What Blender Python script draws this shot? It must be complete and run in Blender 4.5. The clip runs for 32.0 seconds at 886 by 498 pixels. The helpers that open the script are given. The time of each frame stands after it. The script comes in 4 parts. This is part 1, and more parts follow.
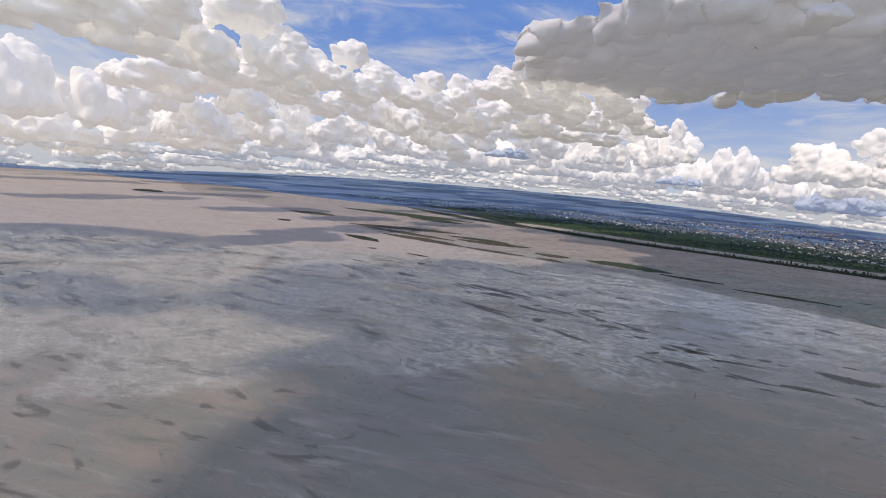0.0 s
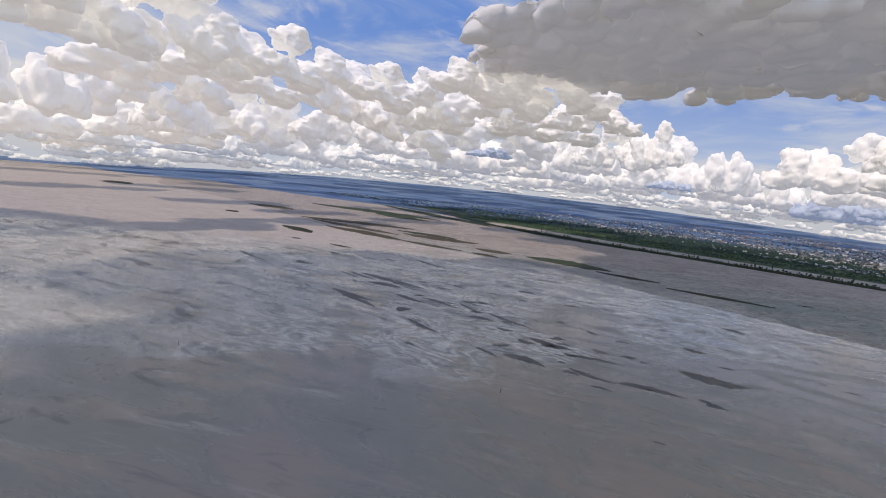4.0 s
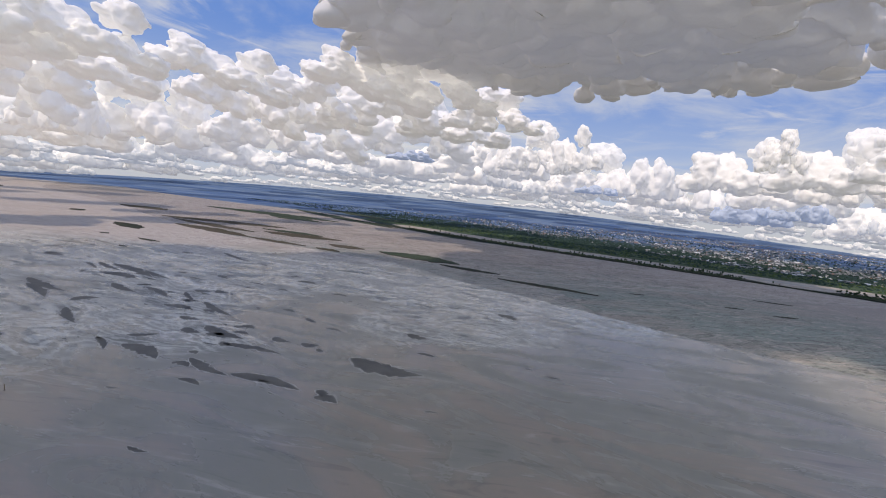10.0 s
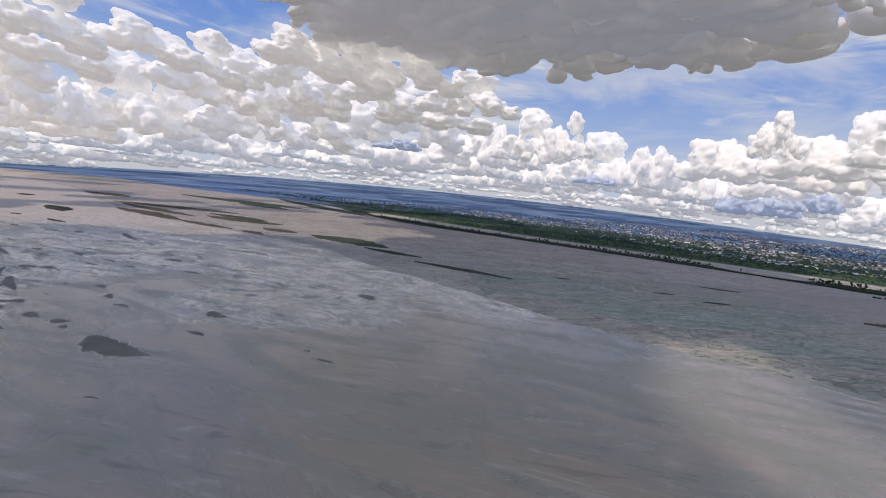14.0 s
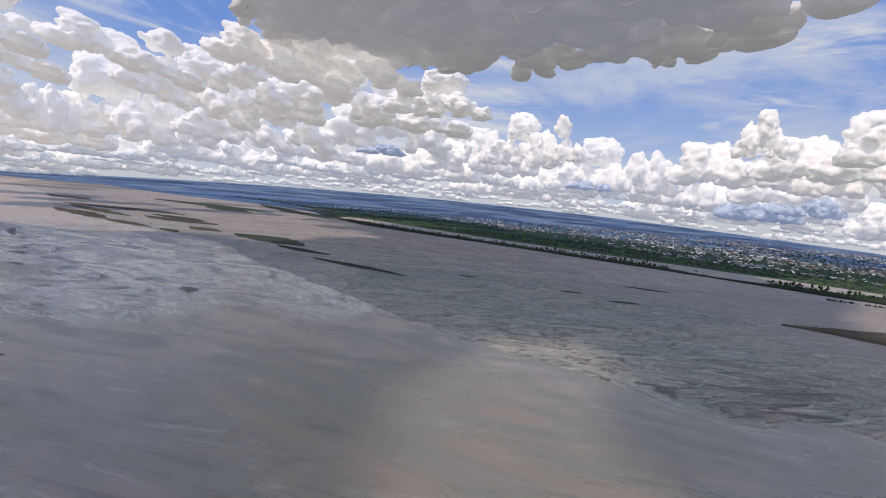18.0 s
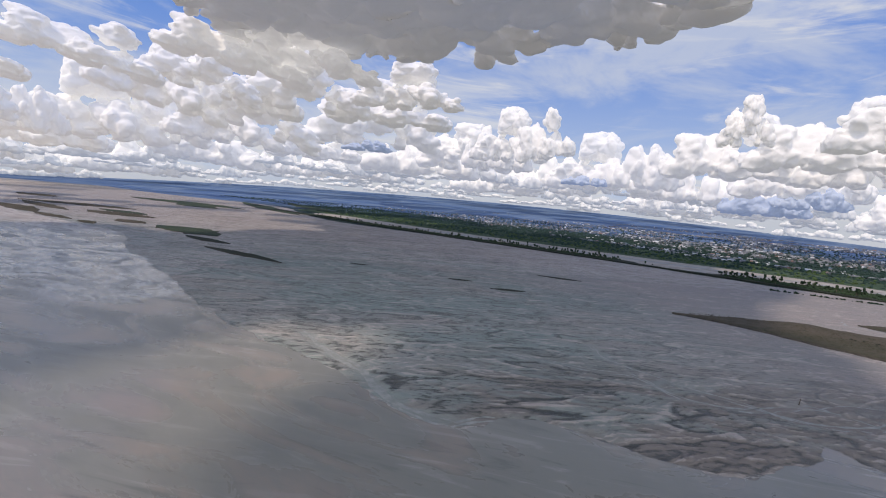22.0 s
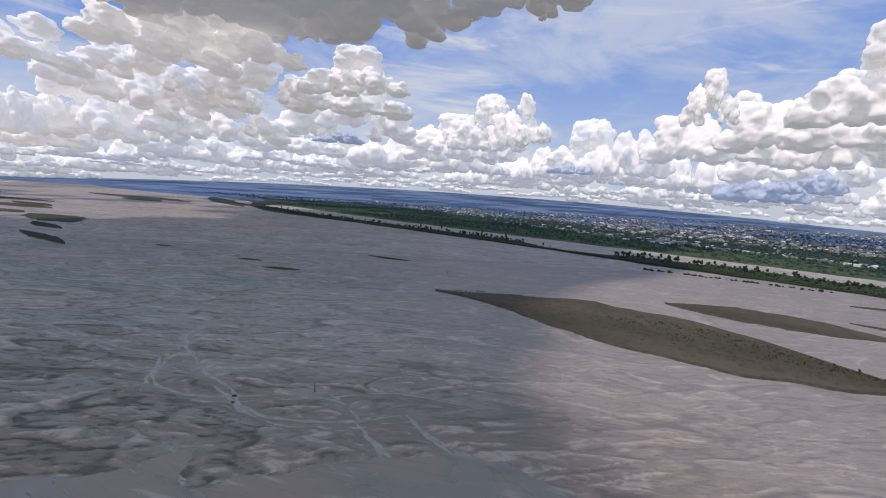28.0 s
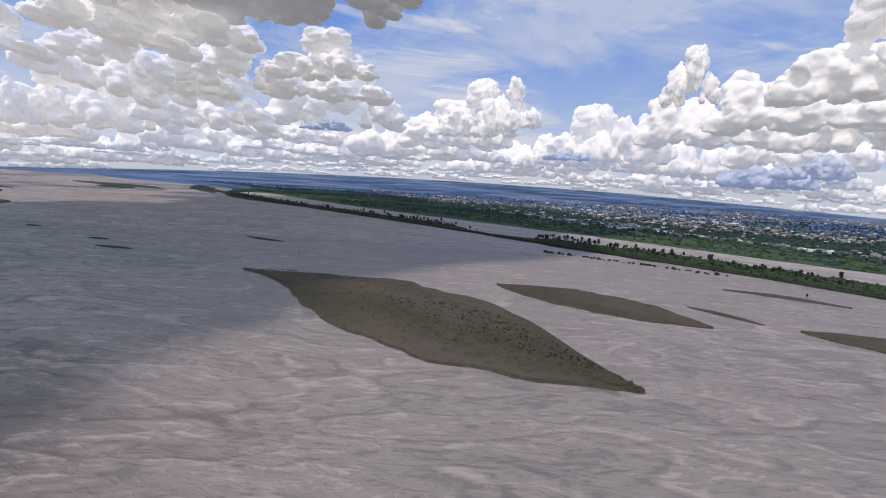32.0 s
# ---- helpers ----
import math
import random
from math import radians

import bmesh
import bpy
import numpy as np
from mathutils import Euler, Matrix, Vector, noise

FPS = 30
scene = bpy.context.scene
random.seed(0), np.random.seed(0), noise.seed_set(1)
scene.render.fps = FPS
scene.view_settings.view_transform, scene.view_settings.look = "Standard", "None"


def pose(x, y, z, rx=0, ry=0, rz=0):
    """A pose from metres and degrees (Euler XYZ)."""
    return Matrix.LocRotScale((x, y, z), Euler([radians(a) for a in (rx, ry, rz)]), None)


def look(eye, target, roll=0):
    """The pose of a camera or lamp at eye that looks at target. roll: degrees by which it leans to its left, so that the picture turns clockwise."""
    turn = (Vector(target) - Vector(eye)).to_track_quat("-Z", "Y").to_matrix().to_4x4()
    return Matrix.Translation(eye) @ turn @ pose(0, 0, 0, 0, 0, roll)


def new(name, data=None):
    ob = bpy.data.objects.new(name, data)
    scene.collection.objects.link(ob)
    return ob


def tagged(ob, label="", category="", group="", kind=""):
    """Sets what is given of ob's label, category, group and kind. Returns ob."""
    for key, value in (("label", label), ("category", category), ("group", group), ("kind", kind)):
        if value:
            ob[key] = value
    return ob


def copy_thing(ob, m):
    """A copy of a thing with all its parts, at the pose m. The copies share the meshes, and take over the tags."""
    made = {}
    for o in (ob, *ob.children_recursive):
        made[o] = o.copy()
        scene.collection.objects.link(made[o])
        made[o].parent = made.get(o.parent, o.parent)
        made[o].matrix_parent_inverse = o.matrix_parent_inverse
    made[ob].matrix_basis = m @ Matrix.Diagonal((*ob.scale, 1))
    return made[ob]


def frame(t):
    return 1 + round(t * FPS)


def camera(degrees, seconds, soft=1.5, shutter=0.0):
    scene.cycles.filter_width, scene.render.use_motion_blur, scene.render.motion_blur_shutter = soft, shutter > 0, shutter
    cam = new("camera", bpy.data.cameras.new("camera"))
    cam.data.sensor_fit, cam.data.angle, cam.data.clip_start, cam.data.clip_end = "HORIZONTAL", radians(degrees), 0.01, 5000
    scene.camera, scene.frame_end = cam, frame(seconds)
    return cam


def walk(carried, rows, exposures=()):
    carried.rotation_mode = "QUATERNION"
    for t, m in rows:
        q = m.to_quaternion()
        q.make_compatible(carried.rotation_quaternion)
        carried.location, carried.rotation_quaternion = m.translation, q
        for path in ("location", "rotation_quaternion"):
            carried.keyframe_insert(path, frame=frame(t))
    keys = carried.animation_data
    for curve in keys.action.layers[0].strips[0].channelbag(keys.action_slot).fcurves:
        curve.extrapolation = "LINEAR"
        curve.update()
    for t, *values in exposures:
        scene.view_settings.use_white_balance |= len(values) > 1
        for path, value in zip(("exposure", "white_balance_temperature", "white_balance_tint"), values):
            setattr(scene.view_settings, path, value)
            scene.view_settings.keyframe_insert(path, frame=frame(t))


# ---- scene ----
cam = camera(90.0, 32.0, soft=1.1)
# seconds, eye x y z, yaw, pitch, lean to the left
PATH = [
    (0.0, 0.00, 0.00, 117.78, -3.643, -8.531, 4.916),
    (1.0, 32.39, 6.33, 114.69, -2.980, -8.479, 5.141),
    (2.0, 64.72, 12.66, 111.67, -2.482, -8.488, 5.385),
    (3.0, 96.96, 19.00, 108.73, -2.096, -8.515, 5.664),
    (3.5, 113.06, 22.17, 107.29, -2.224, -8.356, 5.827),
    (5.5, 177.26, 34.86, 101.71, -5.874, -6.738, 5.859),
    (6.0, 193.26, 38.03, 100.36, -7.129, -6.150, 5.805),
    (6.5, 209.25, 41.21, 99.03, -8.013, -5.610, 5.792),
    (7.0, 225.21, 44.38, 97.72, -8.402, -5.286, 5.725),
    (7.5, 241.16, 47.56, 96.43, -8.336, -5.218, 5.650),
    (8.0, 257.09, 50.74, 95.16, -8.082, -5.356, 5.580),
    (9.0, 288.90, 57.10, 92.66, -7.497, -5.838, 5.516),
    (10.0, 320.63, 63.46, 90.25, -7.236, -6.111, 5.691),
    (11.0, 352.28, 69.83, 87.91, -6.811, -6.458, 5.749),
    (12.0, 383.86, 76.20, 85.64, -6.359, -6.882, 5.704),
    (13.0, 415.37, 82.58, 83.45, -5.912, -7.123, 5.634),
    (13.5, 431.10, 85.77, 82.38, -5.638, -7.087, 5.612),
    (15.5, 493.82, 98.54, 78.29, -4.614, -6.728, 5.440),
    (16.0, 509.46, 101.73, 77.32, -4.395, -6.596, 5.403),
    (17.0, 540.67, 108.12, 75.42, -4.067, -6.241, 5.400),
    (18.0, 571.81, 114.52, 73.60, -3.624, -5.931, 5.428),
    (19.0, 602.87, 120.92, 71.86, -3.127, -5.790, 5.451),
    (20.0, 633.86, 127.32, 70.19, -2.502, -5.888, 5.369),
    (21.0, 664.78, 133.73, 68.59, -2.076, -6.069, 5.120),
    (22.0, 695.63, 140.14, 67.07, -1.605, -6.043, 4.835),
    (23.0, 726.40, 146.55, 65.63, -1.290, -6.074, 4.531),
    (24.0, 757.09, 152.97, 64.26, -0.504, -6.091, 4.190),
    (25.0, 787.71, 159.39, 62.96, -0.279, -6.238, 3.843),
    (25.5, 803.00, 162.61, 62.34, -0.129, -6.327, 3.748),
    (27.5, 863.95, 175.47, 60.05, 0.504, -6.687, 3.690),
    (28.0, 879.14, 178.68, 59.52, 0.638, -6.734, 3.700),
    (29.0, 909.46, 185.12, 58.52, 1.216, -7.128, 3.595),
    (30.0, 939.72, 191.57, 57.60, 1.834, -7.577, 3.485),
    (31.0, 969.89, 198.01, 56.75, 2.362, -7.950, 3.488),
    (32.0, 1000.00, 204.46, 55.98, 2.796, -8.154, 3.493),
]


def flight_pose(x, y, z, yaw, pitch, lean):
    a, b = radians(yaw), radians(pitch)
    eye = Vector((x, y, z))
    return look(eye, eye + Vector((-math.sin(a) * math.cos(b), math.cos(a) * math.cos(b), math.sin(b))), lean)


walk(cam, [(t, flight_pose(*row)) for t, *row in PATH], [(0.0, -0.06, 7300.0, 12.0), (32.0, -0.02, 6800.0, 12.0)])

# ---- light ----
SUN_FROM = Vector((-0.42, -0.40, 0.82)).normalized()
world = bpy.data.worlds.new("world")
scene.world = world
world.use_nodes = True
sky = world.node_tree.nodes.new("ShaderNodeTexSky")
sky.sky_type = "NISHITA"
sky.sun_disc = False
sky.sun_elevation = math.asin(SUN_FROM.z)
sky.sun_rotation = math.atan2(SUN_FROM.x, SUN_FROM.y)
background = world.node_tree.nodes["Background"]
background.inputs["Strength"].default_value = 0.12
haze = world.node_tree.nodes.new("ShaderNodeMix")  # broken cloud over the blue, all round
haze.data_type = "RGBA"
haze.inputs["Factor"].default_value = 0.68
haze.inputs[7].default_value = (8.1, 8.8, 9.0, 1)
world.node_tree.links.new(sky.outputs["Color"], haze.inputs[6])
world.node_tree.links.new(haze.outputs[2], background.inputs["Color"])
sun = new("sun", bpy.data.lights.new("sun", "SUN"))
sun.data.energy, sun.data.angle, sun.data.color = 2.2, radians(1.6), (1.0, 0.87, 0.75)
sun.matrix_world = look(SUN_FROM * 3000, (0, 0, 0))

# ---- materials ----


class Graph:
    """Short names for the nodes of one material."""

    def __init__(self, name):
        self.material = bpy.data.materials.new(name)
        self.material.use_nodes = True
        self.tree = self.material.node_tree
        self.tree.nodes.clear()
        self.out = self.tree.nodes.new("ShaderNodeOutputMaterial")
        self.place = self.tree.nodes.new("ShaderNodeNewGeometry").outputs["Position"]

    def put(self, socket, value):
        if isinstance(value, bpy.types.NodeSocket):
            self.tree.links.new(value, socket)
        elif value is not None:
            socket.default_value = (*value, 1) if isinstance(value, tuple) and len(value) == 3 and socket.type == "RGBA" else value

    def math(self, op, a, b=None, c=None):
        node = self.tree.nodes.new("ShaderNodeMath")
        node.operation = op
        for socket, value in zip(node.inputs, (a, b, c)):
            self.put(socket, value)
        return node.outputs[0]

    def add(self, *terms):
        total = terms[0]
        for term in terms[1:]:
            total = self.math("ADD", total, term)
        return total

    def mul(self, a, b):
        return self.math("MULTIPLY", a, b)

    def smooth(self, value, low, high, to_low=0.0, to_high=1.0):
        node = self.tree.nodes.new("ShaderNodeMapRange")
        node.interpolation_type = "SMOOTHSTEP"
        for n, v in enumerate((value, low, high, to_low, to_high)):
            self.put(node.inputs[n], v)
        return node.outputs[0]

    def line(self, value, low, high, to_low=0.0, to_high=1.0):
        node = self.tree.nodes.new("ShaderNodeMapRange")
        for n, v in enumerate((value, low, high, to_low, to_high)):
            self.put(node.inputs[n], v)
        return node.outputs[0]

    def mix(self, fac, a, b):
        node = self.tree.nodes.new("ShaderNodeMix")
        node.data_type = "RGBA"
        self.put(node.inputs["Factor"], fac)
        self.put(node.inputs[6], a)
        self.put(node.inputs[7], b)
        return node.outputs[2]

    def split(self, vec):
        node = self.tree.nodes.new("ShaderNodeSeparateXYZ")
        self.put(node.inputs[0], vec)
        return node.outputs[0], node.outputs[1], node.outputs[2]

    def join(self, x, y, z=0.0):
        node = self.tree.nodes.new("ShaderNodeCombineXYZ")
        for socket, value in zip(node.inputs, (x, y, z)):
            self.put(socket, value)
        return node.outputs[0]

    def mapped(self, vec, turn=0.0, scale=(1, 1, 1), shift=(0, 0, 0)):
        """Turn about z in degrees first, then scale."""
        for op, v in (("turn", turn), ("scale", scale)):
            node = self.tree.nodes.new("ShaderNodeMapping")
            self.put(node.inputs["Vector"], vec)
            if op == "turn":
                node.inputs["Rotation"].default_value = (0, 0, radians(v))
            else:
                node.inputs["Scale"].default_value = v
                node.inputs["Location"].default_value = shift
            vec = node.outputs[0]
        return vec

    def noise(self, vec, scale, detail=4.0, rough=0.5, bent=0.0):
        node = self.tree.nodes.new("ShaderNodeTexNoise")
        self.put(node.inputs["Vector"], vec)
        node.inputs["Scale"].default_value = scale
        node.inputs["Detail"].default_value = detail
        node.inputs["Roughness"].default_value = rough
        node.inputs["Distortion"].default_value = bent
        return node.outputs[0]

    def cells(self, vec, scale, detail=2.0, soft=0.6):
        node = self.tree.nodes.new("ShaderNodeTexVoronoi")
        node.feature = "SMOOTH_F1"
        self.put(node.inputs["Vector"], vec)
        node.inputs["Scale"].default_value = scale
        node.inputs["Detail"].default_value = detail
        node.inputs["Smoothness"].default_value = soft
        return node.outputs["Distance"]

    def vadd(self, a, b):
        node = self.tree.nodes.new("ShaderNodeVectorMath")
        self.put(node.inputs[0], a)
        self.put(node.inputs[1], b)
        return node.outputs[0]

    def surface(self, color, rough=0.8, bump=None, strength=0.3, distance=0.3, metal=0.0, specular=0.5):
        node = self.tree.nodes.new("ShaderNodeBsdfPrincipled")
        self.put(node.inputs["Base Color"], color)
        self.put(node.inputs["Roughness"], rough)
        self.put(node.inputs["Metallic"], metal)
        node.inputs["Specular IOR Level"].default_value = specular
        if bump is not None:
            b = self.tree.nodes.new("ShaderNodeBump")
            b.inputs["Strength"].default_value = strength
            b.inputs["Distance"].default_value = distance
            self.put(b.inputs["Height"], bump)
            self.tree.links.new(b.outputs[0], node.inputs["Normal"])
        self.tree.links.new(node.outputs[0], self.out.inputs["Surface"])
        return self.material


FLOW = 42.0  # degrees by which the river runs down to the right of +x


def plain(name, a, b, scale=1.0, rough=0.85, bump=0.0):
    g = Graph(name)
    n = g.noise(g.place, scale, 6, 0.6)
    fine = g.noise(g.place, scale * 7, 3, 0.6)
    fac = g.smooth(g.add(n, g.mul(fine, 0.3)), 0.45, 0.85)
    return g.surface(g.mix(fac, a, b), rough, g.add(n, fine) if bump else None, bump, 0.5)


def make_silt(name, shaded_damp, sunlit_dry, dark, pale):
    """Braided, streaked grey silt, moist and dark or dried and pale, with cloud shade and sun painted in."""
    g = Graph(name)
    along = g.mapped(g.place, 2.0, (0.32, 1, 1))
    braid = g.mapped(g.place, 8.0, (0.55, 1, 1))
    streak = g.noise(along, 0.10, 10, 0.66, 1.8)
    broad = g.noise(braid, 0.022, 8, 0.62, 1.2)
    thread = g.noise(braid, 0.034, 8, 0.56, 2.6)
    second = g.noise(braid, 0.10, 8, 0.58, 2.4)
    fine = g.noise(along, 1.2, 6, 0.66, 0.8)
    patch = g.noise(g.mapped(g.place, 8, (0.45, 1, 1)), 0.012, 6, 0.6, 0.8)
    x, y, _ = g.split(g.place)
    # sunlit ground painted pinker to the right and upstream, cloud-shaded ground greyer
    sunlit_zone = g.smooth(g.add(x, g.mul(y, 0.1), g.mul(patch, 220)), 880, 1100)
    up = g.smooth(g.add(y, g.mul(x, 0.35), g.mul(patch, 300)), 980, 1150)
    base = g.mix(g.math("MAXIMUM", g.mul(sunlit_zone, 0.8), up), shaded_damp, sunlit_dry)
    base = g.mix(g.smooth(patch, 0.40, 0.66, 0.0, 0.5), base, sunlit_dry)
    shore = g.mul(g.mul(g.smooth(x, 670, 730), g.smooth(x, 960, 890)), g.smooth(g.add(y, g.mul(patch, 160), g.mul(streak, 40)), 440, 395))
    base = g.mix(g.mul(shore, 0.75), base, (0.19, 0.162, 0.152))
    calm = g.line(sunlit_zone, 0.0, 1.0, 1.0, 0.45)
    base = g.mix(g.mul(g.smooth(broad, 0.46, 0.64, 0.0, 0.5), calm), base, dark)
    dash = g.noise(g.mapped(g.place, -3, (0.3, 1, 1)), 0.15, 5, 0.55, 1.6)
    glint = g.noise(g.mapped(g.place, 6, (0.3, 1, 1), (70, 40, 0)), 0.14, 5, 0.55, 1.9)
    col = g.mix(g.mul(calm, g.mul(g.smooth(dash, 0.51, 0.60), g.smooth(broad, 0.35, 0.6, 0.45, 0.9))), base, dark)
    col = g.mix(g.mul(g.smooth(glint, 0.53, 0.62), 0.7), col, pale)
    col = g.mix(g.mul(g.smooth(g.add(streak, g.mul(fine, 0.25)), 0.62, 0.82, 0.0, 0.55), calm), col, dark)
    line = g.math("MAXIMUM", g.smooth(g.math("ABSOLUTE", g.add(thread, -0.5)), 0.02, 0.003), g.mul(g.smooth(g.math("ABSOLUTE", g.add(second, -0.52)), 0.03, 0.0), 0.8))
    line = g.mul(line, g.smooth(g.add(patch, g.mul(streak, 0.5)), 0.62, 0.85))
    gully = g.mul(g.smooth(g.math("ABSOLUTE", g.add(second, -0.45)), 0.012, 0.0), g.smooth(streak, 0.42, 0.56))
    col = g.mix(g.mul(gully, 0.3), col, (0.07, 0.067, 0.064))
    fold = g.noise(g.mapped(g.place, -6, (0.42, 1, 1), (11, 5, 0)), 0.055, 6, 0.5, 2.6)
    crest = g.mul(g.smooth(fold, 0.50, 0.515), g.smooth(fold, 0.60, 0.515))
    trough = g.mul(g.smooth(fold, 0.505, 0.49), g.smooth(fold, 0.41, 0.49))
    col = g.mix(g.mul(trough, 0.45), col, dark)
    col = g.mix(g.mul(crest, 0.65), col, pale)
    col = g.mix(g.mul(line, 0.85), col, (0.46, 0.43, 0.41))
    rough = g.smooth(streak, 0.35, 0.65, 0.45, 0.85)
    return g.surface(col, rough, g.add(streak, g.mul(broad, 1.5), g.mul(second, 0.5), g.mul(fine, 0.15), g.mul(gully, -0.3), g.mul(fold, 1.6)), 0.75, 2.0, specular=0.3)


def make_flats():
    """Silt whose hollows stay wet and dark, with pale sunny banks and sunlit ground painted in."""
    g = Graph("rippled_silt")
    crest = g.tree.nodes.new("ShaderNodeAttribute")
    crest.attribute_name = "crest"
    crest = crest.outputs["Fac"]
    along = g.mapped(g.place, 2.0, (0.36, 1, 1))
    streak = g.noise(along, 0.24, 9, 0.68, 2.4)
    fine = g.noise(along, 1.3, 6, 0.68, 0.8)
    patch = g.noise(g.mapped(g.place, 8, (0.4, 1, 1)), 0.016, 6, 0.6, 0.8)
    x, y, _ = g.split(g.place)
    # sunlight painted on the right-hand silt: pinker, its dark hollows weaker
    sunlit_zone = g.smooth(g.add(x, g.mul(y, 0.1), g.mul(patch, 220)), 880, 1100)
    body = g.mix(g.smooth(patch, 0.38, 0.62), (0.20, 0.236, 0.226), (0.262, 0.242, 0.228))
    tint = g.noise(g.mapped(g.place, 4, (0.3, 1, 1), (17, 3, 0)), 0.06, 6, 0.6, 1.4)
    body = g.mix(g.smooth(tint, 0.40, 0.62, 0.0, 0.5), body, (0.225, 0.265, 0.258))
    body = g.mix(g.mul(sunlit_zone, 0.8), body, (0.285, 0.248, 0.24))
    shore = g.mul(g.mul(g.smooth(x, 660, 730), g.smooth(x, 980, 900)), g.smooth(g.add(y, g.mul(patch, 160), g.mul(streak, 40)), 450, 390))
    body = g.mix(g.mul(g.mul(shore, g.smooth(tint, 0.62, 0.46, 0.35, 1.0)), 0.8), body, (0.185, 0.158, 0.147))
    calm = g.line(sunlit_zone, 0.0, 1.0, 1.0, 0.42)
    level = g.add(g.mul(crest, 0.85), 0.07, g.mul(g.add(streak, -0.5), 1.15), g.mul(g.add(fine, -0.5), 0.35))
    col = g.mix(g.mul(g.smooth(level, 0.47, 0.16, 0.0, 0.95), calm), body, (0.05, 0.053, 0.052))
    col = g.mix(g.smooth(level, 0.58, 0.95, 0.0, 0.7), col, (0.42, 0.37, 0.35))
    thread = g.noise(g.mapped(g.place, 10, (0.5, 1, 1)), 0.045, 6, 0.52, 2.8)
    line = g.mul(g.smooth(g.math("ABSOLUTE", g.add(thread, -0.5)), 0.016, 0.002), g.mul(g.smooth(patch, 0.42, 0.58), g.line(shore, 0.0, 0.3, 1.0, 0.0)))
    col = g.mix(g.mul(line, 0.4), col, (0.46, 0.42, 0.40))
    return g.surface(col, g.smooth(level, 0.1, 0.5, 0.4, 0.85), g.add(streak, g.mul(fine, 0.3)), 0.8, 1.0, specular=0.3)


def make_water():
    """A shallow, silty sheet of water over mud, with swirls and thin bars."""
    g = Graph("silty_water")
    along = g.mapped(g.place, 26, (0.42, 1, 1))
    swirl = g.noise(along, 0.03, 9, 0.62, 1.6)
    thin = g.noise(along, 0.05, 4, 0.5, 1.6)
    curl_2 = g.noise(g.mapped(g.place, 30, (0.5, 1, 1), (30, 9, 0)), 0.06, 4, 0.5, 2.2)
    where = g.noise(g.place, 0.009, 3, 0.55)
    fine = g.noise(along, 0.6, 6, 0.65, 0.5)
    x, y, _ = g.split(g.place)
    busy = g.smooth(g.add(where, g.smooth(g.add(y, g.mul(x, -0.25)), 125, 300, -0.3, 0.07)), 0.43, 0.55)
    col = g.mix(g.smooth(swirl, 0.36, 0.56), (0.215, 0.187, 0.172), (0.17, 0.17, 0.16))
    lines = g.mul(g.math("MAXIMUM", busy, g.smooth(g.add(x, g.mul(where, 120)), 130, 10, 0.0, 0.8)), g.smooth(g.add(thin, g.mul(fine, 0.04)), 0.60, 0.63))
    col = g.mix(g.mul(lines, 0.9), col, (0.075, 0.074, 0.072))
    col = g.mix(g.mul(g.smooth(g.add(busy, g.mul(swirl, 0.6)), 0.5, 1.3), 0.5), col, (0.30, 0.305, 0.30))
    shoal = g.smooth(g.add(y, g.mul(where, 260), g.mul(swirl, 120)), 800, 940)
    col = g.mix(g.mul(shoal, 0.85), col, (0.40, 0.35, 0.33))
    # silt drawn out into curling bands round the bars
    twist = g.noise(g.mapped(g.place, 26, (0.5, 1, 1)), 0.017, 3, 0.5, 2.2)
    bands = g.math("SINE", g.add(g.mul(twist, 60), g.mul(swirl, 22), g.mul(fine, 4.5)))
    marble = g.mul(busy, g.smooth(g.add(g.noise(along, 0.02, 4, 0.6, 1.0), g.mul(fine, 0.2)), 0.40, 0.62))
    marble = g.mul(marble, g.smooth(g.add(x, g.mul(where, 80)), -40, 140, 0.25, 1.0))
    col = g.mix(g.mul(g.mul(g.smooth(bands, 0.25, 0.95), marble), 0.68), col, (0.50, 0.50, 0.49))
    col = g.mix(g.mul(g.mul(g.smooth(bands, -0.35, -0.95), marble), 0.42), col, (0.07, 0.075, 0.073))
    foam = g.smooth(g.math("ABSOLUTE", g.add(curl_2, g.mul(fine, 0.05), -0.55)), 0.03, 0.004)
    col = g.mix(g.mul(g.mul(foam, busy), 0.45), col, (0.46, 0.45, 0.44))
    stroke = g.noise(g.mapped(g.place, 14, (0.16, 1, 1)), 0.16, 6, 0.6, 1.2)
    open_water = g.smooth(g.noise(g.mapped(g.place, 20, (0.5, 1, 1), (3, 8, 0)), 0.018, 4, 0.55, 0.6), 0.38, 0.62, 0.25, 1.0)
    col = g.mix(g.mul(g.mul(g.smooth(stroke, 0.55, 0.68), open_water), 0.5), col, (0.36, 0.35, 0.34))
    col = g.mix(g.mul(g.mul(g.smooth(stroke, 0.45, 0.33), open_water), 0.55), col, (0.075, 0.082, 0.08))
    rough = g.add(g.smooth(swirl, 0.40, 0.66, 0.2, 0.42), g.mul(lines, 0.3), g.mul(shoal, 0.4))
    return g.surface(col, rough, g.add(g.mul(fine, 0.3), thin), 0.12, 0.5, specular=0.4)


